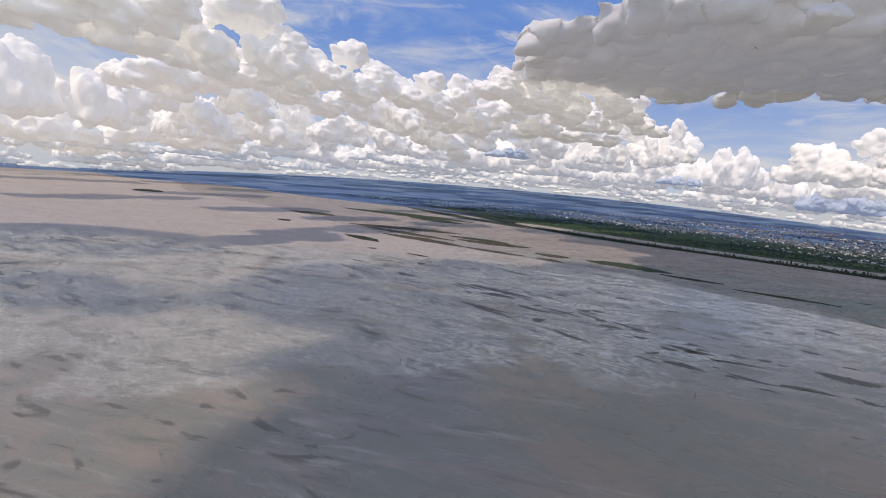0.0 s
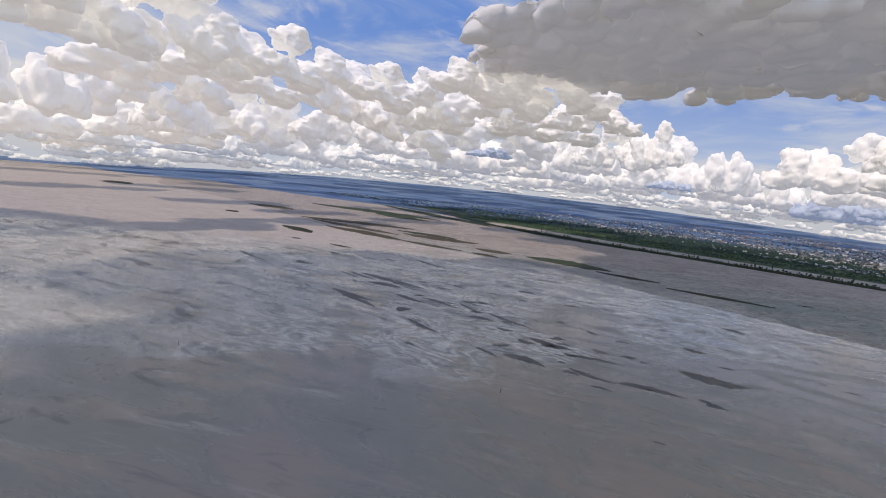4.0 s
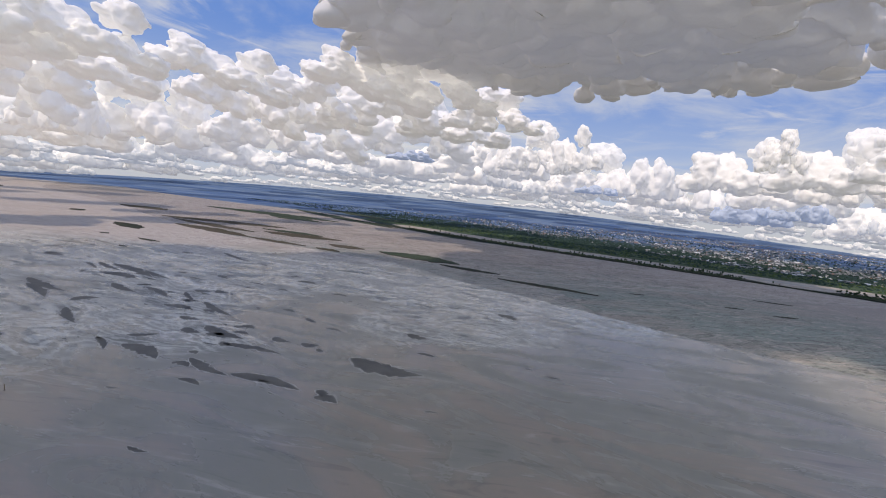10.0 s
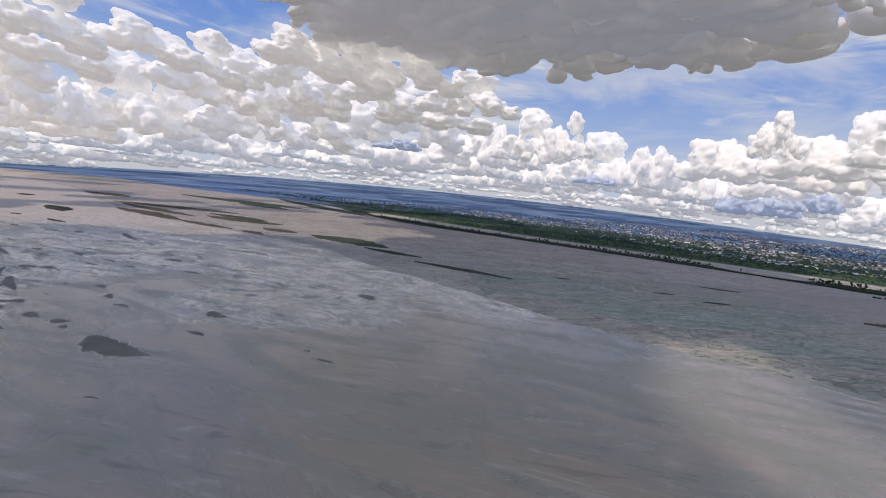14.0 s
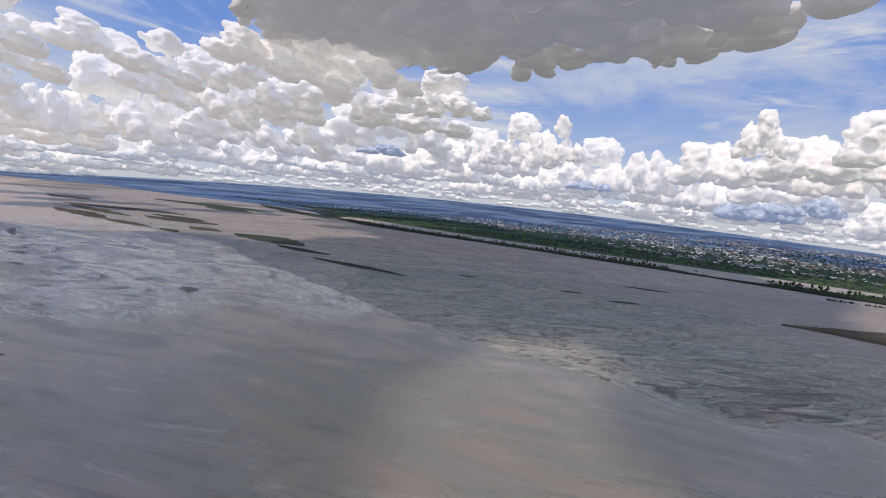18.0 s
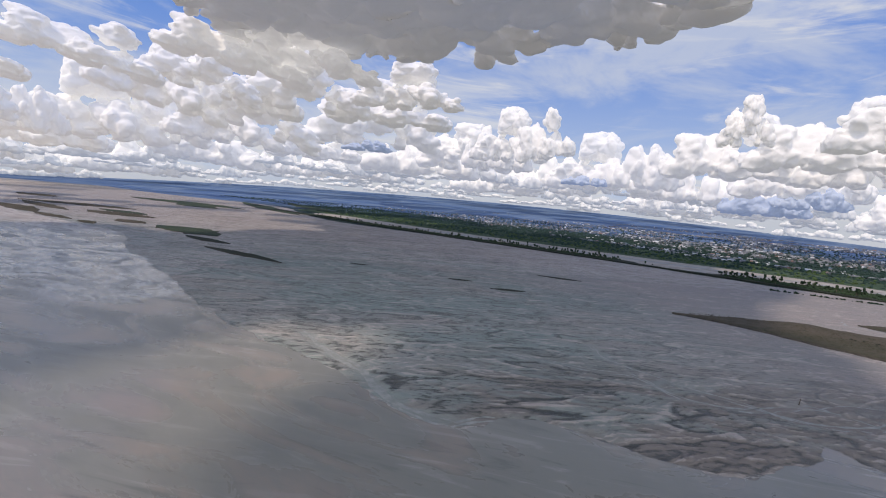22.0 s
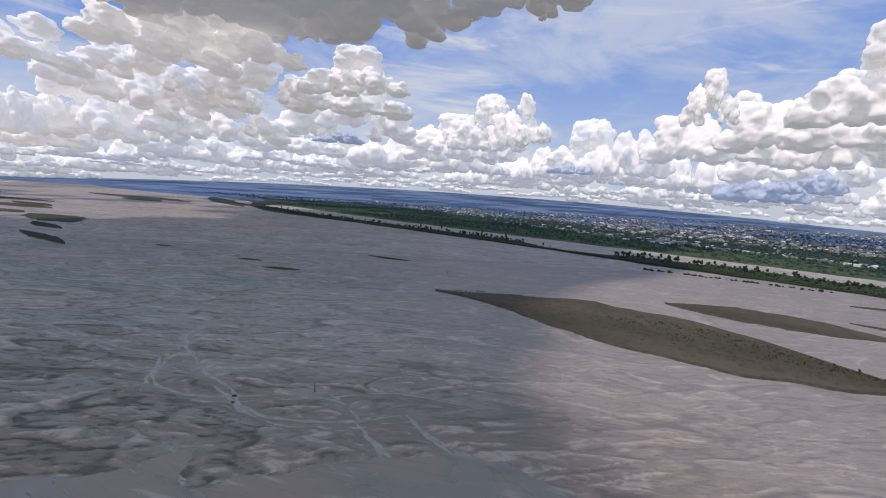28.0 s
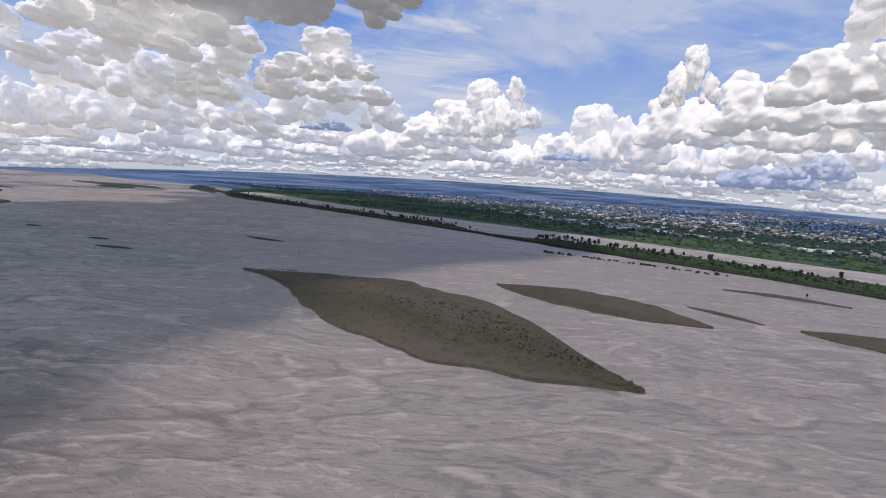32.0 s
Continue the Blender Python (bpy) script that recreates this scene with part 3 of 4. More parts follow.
STREAMS = (
    ([(872, 291), (877, 282), (883, 276), (890, 270), (898, 267), (910, 263)], 3.0), ([(859, 285), (865, 277), (870, 271), (878, 264)], 2.6), ([(781, 361), (782, 339), (800, 314), (817, 300), (828, 289), (840, 284), (857, 285), (872, 291)], 3.4),
    ([(640, 345), (657, 321), (672, 306), (682, 287), (695, 273), (706, 268)], 4.5), ([(706, 268), (719, 273), (732, 268), (752, 257)], 3.0), ([(700, 352), (768, 324), (786, 321), (795, 301), (816, 293), (847, 300), (859, 287)], 3.0), ([(847, 300), (868, 305), (890, 300)], 1.6), ([(1020, 470), (1010, 459), (1024, 445), (1050, 425)], 4.0), ([(1058, 330), (1066, 338), (1085, 340)], 2.6), ([(1070, 400), (1085, 380), (1120, 350)], 1.8),
)
for pts, w in STREAMS:
    for side in (-0.5, 0.5):
        ribbon("stream", [(x + side * w * 0.8 * math.sin(x), y + side * w) for x, y in pts], w * 0.4, 0.47 + side * 0.02, STREAM, "shallow pale braided stream in the silt", "stream", 1.1)


def field(x, y, seed):
    """Smooth noise over the plane, about -0.7 to 0.7, for whole arrays."""
    turn = np.random.default_rng(seed).uniform(0, math.tau, (64, 64))
    i, j = np.floor(x).astype(int), np.floor(y).astype(int)
    u, v = x - i, y - j

    def corner(a, b):
        g = turn[(i + a) % 64, (j + b) % 64]
        return np.cos(g) * (u - a) + np.sin(g) * (v - b)

    fu, fv = u**3 * (u * (6 * u - 15) + 10), v**3 * (v * (6 * v - 15) + 10)
    low, high = corner(0, 0) * (1 - fu) + corner(1, 0) * fu, corner(0, 1) * (1 - fu) + corner(1, 1) * fu
    return low * (1 - fv) + high * fv


def away_from(points, x, y):
    """Distance of each place from a broken line."""
    best = np.full(x.shape, 1e9)
    for (ax, ay), (bx, by) in zip(points, points[1:]):
        t = np.clip(((x - ax) * (bx - ax) + (y - ay) * (by - ay)) / ((bx - ax) ** 2 + (by - ay) ** 2), 0, 1)
        best = np.minimum(best, np.hypot(x - ax - t * (bx - ax), y - ay - t * (by - ay)))
    return best


def build_flats(x0, x1, y0, y1, dx, dy):
    """The near silt plain: long lens-shaped bars parted by thin gullies, cut by streams, ending in a scarp at the water."""
    nx, ny = int((x1 - x0) / dx), int((y1 - y0) / dy)
    x, y = np.meshgrid(x0 + np.arange(nx) * dx, y0 + np.arange(ny) * dy)
    wx, wy = 34 * field(x * 0.011, y * 0.024, 1) + 6 * field(x * 0.05, y * 0.09, 11), 12 * field(x * 0.013 + 5, y * 0.026, 2) + 3 * field(x * 0.06, y * 0.1, 12)
    one, two = field((x + wx) * 0.019, (y + wy) * 0.072, 3), field((x + wx) * 0.041, (y + wy) * 0.17, 4)
    three, grain = field((x + wx) * 0.09, (y + wy) * 0.40, 5), field(x * 0.3, y * 0.9, 6)
    crest = 0.5 + 0.22 * one + 0.3 * two + 0.22 * three + 0.1 * grain
    for n, w, thin in ((one, 0.42, 0.03), (two, 0.32, 0.04), (three, 0.2, 0.07), (field((x + wx) * 0.03 + 9, (y + 1.4 * wy) * 0.11, 13), 0.3, 0.03)):
        # a wet gully, one bank of it painted pale like a sunlit scarp
        crest += w * (0.75 * np.exp(-(((n - 2.6 * thin) / (1.4 * thin)) ** 2)) - np.exp(-((n / thin) ** 2)))
    crest = np.clip(crest, 0, 1)
    ex, ey = np.array(EDGE).T
    inside = y - np.interp(x, ex, ey)
    shore = away_from(EDGE[8:], x, y) * np.sign(inside) + 2.5 * field(x * 0.12, y * 0.12, 7) + 1.2 * field(x * 0.35, y * 0.35, 8)
    rough = 0.35 + 1.5 * np.exp(-(((x - 800) / 120) ** 2) - ((inside - 20) / 60) ** 2)
    z = 0.46 + np.clip(shore / 2.5, -1, 1) * (0.08 + 0.4 * np.exp(-np.maximum(inside, 0) / 60)) + rough * 0.6 * (crest - 0.25) * np.clip(shore / 5 + 0.2, 0, 1)
    for pts, w in STREAMS:
        near = away_from(pts, x, y) + 1.4 * field(x * 0.2, y * 0.2, 9)
        cut = np.clip((near - w * 0.5) / 2.5, 0, 1)
        z = 0.43 + (z - 0.43) * cut
        crest = crest * (0.4 + 0.6 * cut) + 0.38 * (1 - cut)
    keep = shore > -7
    me = bpy.data.meshes.new("silt_flats")
    n = np.arange(nx * ny).reshape(ny, nx)
    quads = np.stack([n[:-1, :-1], n[:-1, 1:], n[1:, 1:], n[1:, :-1]], -1)
    quads = quads[keep[:-1, :-1] & keep[1:, 1:] & keep[:-1, 1:] & keep[1:, :-1]]
    used, back = np.unique(quads, return_inverse=True)
    me.from_pydata(np.stack([x, y, z], -1).reshape(-1, 3)[used].tolist(), [], back.reshape(-1, 4).tolist())
    me.attributes.new("crest", "FLOAT", "POINT").data.foreach_set("value", crest.ravel()[used].astype(np.float32))
    me.polygons.foreach_set("use_smooth", [True] * len(me.polygons))
    me.materials.append(FLATS)
    return tagged(new("silt_flats", me), "rippled bars of grey-brown silt parted by thin dark gullies", "riverbed", kind="structure")


build_flats(520, 1270, 208, 600, 1.1, 0.8)

# ---- the far bank ----
ALONG, ACROSS, BANK_AT = Vector((0.73, -0.68, 0)).normalized(), Vector((0.68, 0.73, 0)).normalized(), Vector((960, 795, 0))


def bank(s, d):
    """A place s metres down along the levee and d metres behind it."""
    p = BANK_AT + ALONG * s + ACROSS * (d + 10 * math.sin(s * 0.006 + 1.0))
    return p.x, p.y


tagged(sheet("sand_channel", [bank(s, d) for s, d in ((-900, 50), (-600, 38), (-300, 36), (-60, 34), (60, 4), (110, 10), (200, 50), (500, 60), (900, 66), (1500, 75), (1500, 190), (900, 175), (500, 160), (200, 142), (-60, 125), (-300, 125), (-600, 130), (-900, 130))], 0.8, SAND, 8, 10), "pale sandy side channel behind the levee", "sand", kind="structure")
tagged(sheet("side_river", [bank(s, d) for s, d in ((-500, 66), (-200, 60), (40, 62), (150, 78), (500, 100), (1100, 118), (1100, 130), (500, 114), (150, 94), (40, 84), (-200, 88), (-500, 90))], 0.95, STREAM, 5, 10), "narrow pale river in the sandy channel", "river", kind="structure")
tagged(sheet("levee", [bank(s, d) for s, d in ((-1000, -2), (-500, -6), (-200, -9), (100, -8), (300, -2), (700, -4), (1500, -6), (1500, 74), (700, 68), (300, 58), (220, 46), (150, 18), (100, 3), (50, 4), (10, 22), (-60, 30), (-200, 30), (-500, 26), (-1000, 24))], 2.0, DARK_SCRUB, 4, 10, thick=1.8, size=20), "low dark green levee beside the silt plain", "levee", kind="structure")
MEADOW = make_scrub("meadow_grass", (0.038, 0.07, 0.042), (0.078, 0.115, 0.068), 0.12)
tagged(sheet("green_belt", [bank(s, d) for s, d in ((-1100, 118), (-400, 120), (0, 128), (400, 160), (800, 175), (800, 240), (400, 270), (100, 330), (-300, 390), (-700, 430), (-1100, 400))], 0.7, MEADOW, 14, 10), "bright green meadow on the far bank", "meadow", kind="structure")


def clump_mesh(name, count, spread, size, material, draw, squash=0.8):
    """A crown of many small uneven leaf clumps with gaps between them."""
    bm = bmesh.new()
    for _ in range(count):
        while True:
            p = Vector((draw.uniform(-1, 1), draw.uniform(-1, 1), draw.uniform(-1, 1)))
            if 0.25 < p.length < 1:
                break
        c = Vector((p.x * spread[0], p.y * spread[0], p.z * spread[1]))
        made = bmesh.ops.create_icosphere(bm, subdivisions=1, radius=size * draw.uniform(0.6, 1.2), matrix=Matrix.Translation(c) @ Euler((draw.uniform(0, 6), draw.uniform(0, 6), 0)).to_matrix().to_4x4())
        for v in made["verts"]:
            v.co = c + (v.co - c) * draw.uniform(0.65, 1.3)
            v.co.z = c.z + (v.co.z - c.z) * squash
    me = bpy.data.meshes.new(name)
    bm.to_mesh(me)
    bm.free()
    me.materials.append(material)
    return me


def build_tree(height, spread, count, draw):
    tree = tagged(new("tree"), "broad-leaved green tree on the river bank", "tree", "trees on the far bank")
    bm = bmesh.new()
    bmesh.ops.create_cone(bm, cap_ends=True, segments=7, radius1=height * 0.045, radius2=height * 0.018, depth=height * 0.62, matrix=Matrix.Translation((0, 0, height * 0.31)))
    for k in range(3):
        a = k * 2.1 + draw.uniform(0, 1)
        m = Matrix.Translation((0, 0, height * 0.42)) @ Euler((0.7, 0, a)).to_matrix().to_4x4() @ Matrix.Translation((0, 0, height * 0.14))
        bmesh.ops.create_cone(bm, cap_ends=True, segments=5, radius1=height * 0.02, radius2=height * 0.008, depth=height * 0.28, matrix=m)
    part("trunk", bm, BARK, tree)
    crown = new("crown", clump_mesh("crown", count, (spread, height * 0.3), height * 0.11, LEAVES, draw))
    crown.parent, crown.location = tree, (0, 0, height * 0.66)
    return tree


leafy = random.Random(11)
KINDS = [build_tree(4.6, 1.7, 34, leafy), build_tree(6.2, 1.3, 34, leafy), build_tree(3.4, 1.8, 30, leafy), build_tree(7.6, 0.9, 32, leafy)]
spots = []
for s0, s1, d0, d1, count in ((-820, -420, 0, 22, 34), (-420, -215, 2, 26, 30), (-215, 5, 4, 28, 90), (40, 70, 0, 3, 2), (140, 240, 6, 40, 55), (240, 560, 8, 58, 140), (560, 900, 8, 60, 26)):
    for _ in range(count):
        spots.append((leafy.uniform(s0, s1), leafy.uniform(d0, d1)))
for k, (s, d) in enumerate(spots):
    x, y = bank(s, d)
    small = leafy.uniform(0.55, 1.1)
    m = pose(x, y, 2.1, 0, 0, leafy.uniform(0, 360)) @ Matrix.Scale(small, 4)
    if k < len(KINDS):
        KINDS[k].matrix_basis = pose(x, y, 2.1)
        continue
    made = copy_thing(KINDS[leafy.choice((0, 1, 1, 2, 3, 3))], pose(x, y, 2.1, 0, 0, leafy.uniform(0, 360)))
    made.scale = (small * leafy.uniform(0.8, 1.3), small * leafy.uniform(0.8, 1.3), small * leafy.uniform(0.7, 1.25))


def scatter(name, places, material, label, category, sizes, seed):
    """One joined mesh of many low uneven clumps: far woods and scrub."""
    draw = np.random.default_rng(seed)
    bm = bmesh.new()
    bmesh.ops.create_icosphere(bm, subdivisions=1, radius=1.0)
    base = np.array([v.co[:] for v in bm.verts])
    faces = np.array([[v.index for v in f.verts] for f in bm.faces])
    bm.free()
    n, m = len(places), len(base)
    places = np.array(places, float)
    size = draw.uniform(*sizes, (n, 1, 1)) * np.stack([draw.uniform(0.8, 1.5, n), draw.uniform(0.8, 1.5, n), draw.uniform(0.6, 1.2, n)], -1)[:, None, :]
    verts = base[None] * draw.uniform(0.7, 1.25, (n, m, 1)) * size + places[:, None, :] + np.array([0, 0, 0.3]) * size
    me = bpy.data.meshes.new(name)
    me.from_pydata(verts.reshape(-1, 3).tolist(), [], (faces[None] + (np.arange(n) * m)[:, None, None]).reshape(-1, 3).tolist())
    me.materials.append(material)
    return tagged(new(name, me), label, category, kind="stuff")


rng = np.random.default_rng(5)


def behind(count, s0, s1, d0, d1, power=1.0):
    out = []
    for s, f in zip(rng.uniform(s0, s1, count), rng.uniform(0, 1, count)):
        x, y = bank(s, d0 + (d1 - d0) * f**power)
        if math.hypot(x - 560, y) < 2950:
            out.append((x, y, 0.6))
    return out


scatter("woods", behind(2600, -1100, 900, 170, 420) + behind(8500, -1500, 1700, 330, 800) + behind(13000, -2300, 2300, 350, 2300, 1.3), WOODS, "dark green trees scattered through the town and fields", "trees", (1.3, 3.0), 1)
scatter("meadow_shrubs", behind(1800, -1000, 900, 150, 400), make_leaves("bright_leaves", (0.04, 0.07, 0.03), (0.08, 0.125, 0.05)), "light green shrubs on the far meadow", "shrubs", (1.0, 3.0), 2)
scatter("levee_shrubs", [(*bank(s, d), 1.7) for s, d in zip(np.r_[rng.uniform(-820, 10, 1500), rng.uniform(150, 235, 260), rng.uniform(235, 800, 3400)], np.r_[rng.uniform(0, 25, 1500), rng.uniform(4, 30, 260), rng.uniform(4, 56, 3400)])], LEAVES, "dense dark green bushes along the levee", "shrubs", (0.7, 2.3), 3)
scatter("shrub_row", [(*bank(s, -20 - 36 * (340 - s) / 120 + e), 0.6) for s, e in zip(rng.uniform(205, 345, 70), rng.normal(0, 1.2, 70))], LEAVES, "sparse row of dark bushes on the silt", "shrubs", (0.6, 1.5), 4)


def on_island(count, a, b, width, bend):
    a, b = np.array(a, float), np.array(b, float)
    way = (b - a) / np.hypot(*(b - a))
    side = np.array([-way[1], way[0]])
    t, u = rng.beta(2.2, 1.6, count), rng.uniform(-0.8, 0.8, count)
    out = a + np.outer(t, b - a) + side * (np.sin(math.pi * t) ** 0.9 * u * width / 2 + bend * np.sin(math.pi * t) * (1 - t))[:, None]
    return [(x, y, 2.1) for x, y in out]


scatter("island_scrub", on_island(2600, (873, 450), (1054, 327), 64, 28), SCRUB, "low olive scrub covering the large island", "scrub", (0.2, 0.45), 6)
scatter("island_bushes", on_island(240, (960, 410), (1046, 338), 34, 14), DARK_SCRUB, "scattered dark bushes on the large island", "bushes", (0.25, 0.6), 7)
for x, y, h in ((1030, 343, 0.45), (1036, 341, 0.5), (1022, 349, 0.35), (1013, 356, 0.3)):
    made = copy_thing(KINDS[3], pose(x, y, 2.0))
    made.scale = (h * 0.6, h * 0.6, h)
    made["label"], made["group"] = "small slender tree on the scrub island", "trees on the scrub island"

for x, y, h in ((1196, 557, 0.7), (1230, 537, 0.75), (1244, 538, 0.6), (1213, 484, 0.55), (1250, 516, 0.5), (1027, 362, 0.3)):
    made = copy_thing(KINDS[1], pose(x, y, 0.4))
    made.scale = (h * 0.7, h * 0.7, h)
    made["label"], made["group"] = "lone small tree on the open silt", "lone trees on the silt"


def build_post(x, y, lean):
    post = tagged(new("post"), "thin dark wooden stake in the riverbed", "stake", "stakes in the riverbed")
    bm = bmesh.new()
    bmesh.ops.create_cone(bm, cap_ends=True, segments=8, radius1=0.18, radius2=0.13, depth=3.0, matrix=Matrix.Translation((0, 0, 1.2)))
    part("shaft", bm, BARK, post)
    bm = bmesh.new()
    bmesh.ops.create_cone(bm, cap_ends=True, segments=8, radius1=0.5, radius2=0.2, depth=0.3, matrix=Matrix.Translation((0, 0, 0.1)))
    part("debris", bm, SOIL, post)
    post.matrix_basis = pose(x, y, 0.5, lean, 0, 0)


for spot in ((-4, 273, 4), (11, 320, -6), (178, 247, 3), (843, 302, 8), (880, 517, 2)):
    build_post(*spot)

# ---- the town ----


def build_house(w, l, h, roof, label):
    house = tagged(new("house"), label, "house", "houses of the town")
    bm = bmesh.new()
    bmesh.ops.create_cube(bm, size=1, matrix=Matrix.Translation((0, 0, h / 2)) @ Matrix.Diagonal((w, l, h, 1)))
    part("wall", bm, WHITEWASH, house)
    bm = bmesh.new()
    a, b, e, top = w / 2 + 0.5, l / 2 + 0.5, h - 0.05, h + w * 0.22
    v = [bm.verts.new(p) for p in ((-a, -b, e), (a, -b, e), (0, -b, top), (-a, b, e), (a, b, e), (0, b, top))]
    for f in ((0, 1, 2), (3, 5, 4), (0, 2, 5, 3), (1, 4, 5, 2), (0, 3, 4, 1)):
        bm.faces.new([v[k] for k in f])
    bmesh.ops.recalc_face_normals(bm, faces=bm.faces)
    part("roof", bm, roof, house)
    for k in range(max(2, int(w // 4))):
        bm = bmesh.new()
        bmesh.ops.create_cube(bm, size=1, matrix=Matrix.Translation((-w / 2 + (k + 0.5) * w / max(2, int(w // 4)), -l / 2 - 0.04, h * 0.5)) @ Matrix.Diagonal((1.4, 0.12, 1.3, 1)))
        part("window", bm, GLASS, house)
    return house


HOUSES = [
    build_house(4.5, 6, 2.6, ROOFS[0], "small house with a white metal roof among trees"),
    build_house(5, 6.5, 3.0, ROOFS[1], "plain house with a grey metal roof among trees"),
    build_house(4.5, 6.5, 2.7, ROOFS[2], "small house with a rusty red roof among trees"),
    build_house(6.5, 12, 3.2, ROOFS[0], "long white-roofed hall in the town"),
    build_house(9, 18, 3.8, ROOFS[0], "large white-roofed warehouse in the town"),
    build_house(5.5, 6, 4.6, ROOFS[3], "tall block with a blue roof in the town"),
]
placed = 0
while placed < 300:
    s, f = rng.uniform(-500, 1500), rng.uniform(0, 1)
    d = 330 + 900 * f**1.5 - min(0, s) * 0.5
    x, y = bank(s, d)
    if math.hypot(x - 560, y) > 2900:
        continue
    k = int(rng.choice(6, p=(0.34, 0.2, 0.16, 0.16, 0.08, 0.06)))
    m = pose(x, y, 0.0, 0, 0, rng.choice((0, 90, 180, 270)) + 43 + rng.normal(0, 9))
    if placed < 6:
        HOUSES[placed].matrix_basis = m
    else:
        copy_thing(HOUSES[k], m @ Matrix.Scale(0.8, 4))
    placed += 1


def build_far_town(count):
    verts, faces = [], []
    while count:
        s, f = rng.normal(450, 900), rng.uniform(0, 1)
        d = 330 + 2500 * f**1.2 - min(0, s) * 0.4
        x, y = bank(s, d)
        r = math.hypot(x - 560, y)
        if r > 3500 or d < 300 or noise.noise((x * 0.003, y * 0.003, 2)) < -0.12:
            continue
        count -= 1
        w, l, h = rng.uniform(2.6, 5.4), rng.uniform(3.5, 9.5), rng.uniform(1.8, 3.4)
        if rng.uniform() < 0.06:
            w, l = w * 2.2, l * 2.0
        a = radians(43 + rng.normal(0, 12) + rng.choice((0, 90)))
        c, q, z = math.cos(a), math.sin(a), rise(x, y)
        k = len(verts)
        for u, v, t in ((-1, -1, 0), (1, -1, 0), (1, 1, 0), (-1, 1, 0), (-1, -1, h), (1, -1, h), (1, 1, h), (-1, 1, h), (0, -1, h + w * 0.2), (0, 1, h + w * 0.2)):
            verts.append((x + c * u * w / 2 - q * v * l / 2, y + q * u * w / 2 + c * v * l / 2, z + t))
        faces += [tuple(k + i for i in f) for f in ((0, 1, 5, 8, 4), (1, 2, 6, 5), (2, 3, 7, 9, 6), (3, 0, 4, 7), (4, 8, 9, 7), (5, 6, 9, 8))]
    me = bpy.data.meshes.new("far_town")
    me.from_pydata(verts, [], faces)
    me.materials.append(TOWN)
    return tagged(new("far_town", me), "far roofs of a sprawling low town among trees", "town", kind="stuff")


build_far_town(7500)

# ---- unseen clouds added overhead, outlined to throw shade on the river ----
LIFT = 760.0


def overhead(name, points, label):
    off = SUN_FROM * (LIFT / SUN_FROM.z)
    bm = bmesh.new()
    ring = rounded(points, 8, 16.0, size=70)
    rows = [[bm.verts.new((p.x + off.x, p.y + off.y, LIFT + z)) for p in ring] for z in (0, 60)]
    for k in range(len(ring)):
        bm.faces.new((rows[0][k - 1], rows[0][k], rows[1][k], rows[1][k - 1]))
    caps = [bm.faces.new(rows[0][::-1]), bm.faces.new(rows[1])]
    bmesh.ops.triangulate(bm, faces=caps)
    return tagged(mesh_object(name, bm, CLOUD), label, "cloud", kind="structure")


overhead("cloud_1", [(-170, 384), (-190, 444), (-148, 540), (-64, 575), (26, 650), (155, 640), (240, 715), (367, 690), (440, 860), (520, 840), (638, 858), (632, 700), (628, 540), (628, 368), (598, 360), (578, 318), (556, 280), (540, 246), (534, 200), (525, 40), (200, 40), (-50, 40), (-92, 130), (-80, 185), (-66, 222), (-108, 259), (-70, 292), (-40, 318), (-105, 335)], "broad unseen cloud overhead, added to shade the river")
overhead("cloud_4", [(638, 858), (800, 1000), (930, 960), (1080, 800), (1124, 650), (1034, 550), (956, 481), (905, 395), (905, 342), (884, 300), (890, 180), (880, 60), (660, 60), (648, 200), (650, 262), (672, 310), (682, 345), (660, 366), (628, 368), (628, 540), (632, 700)], "unseen shading cloud overhead joined to the broad one")
overhead("cloud_2", [(-470, 440), (-386, 428), (-312, 402), (-215, 349), (-224, 318), (-280, 335), (-390, 370)], "thin ragged unseen cloud, added to shade the water")
overhead("cloud_3", [(-640, 680), (-500, 720), (-379, 684), (-307, 608), (-337, 509), (-440, 520), (-560, 580)], "small unseen cloud, added to shade the water")


# ---- cumulus clouds ----


def heap(seed, height, depth, count, towers):
    """Lumps over a flat base, one wide: centres and radii, large ones first and smaller ones budding from them."""
    rnd = random.Random(seed)
    lumps = []
    for _ in range(count):
        x = rnd.uniform(-0.44, 0.44)
        top = max([0.3 * height] + [height * h * math.exp(-(((x - c) / w) ** 2)) for c, w, h in towers]) * (1 - 0.4 * abs(x) / 0.44)
        r = rnd.uniform(0.08, 0.17) * (0.5 + 0.5 * top / height)
        lumps.append((Vector((x, rnd.uniform(-0.4, 0.4) * depth * (1 - abs(x)), max(r * 0.5, rnd.uniform(0.1, 1.0) * (top - r)))), r))
    for at, r in list(lumps):
        for _ in range(4):
            d = Vector((rnd.gauss(0, 1), rnd.gauss(-0.3, 0.9), rnd.gauss(0.4, 0.8))).normalized()
            lumps.append((at + d * r * 0.85, r * rnd.uniform(0.3, 0.6)))
    return lumps


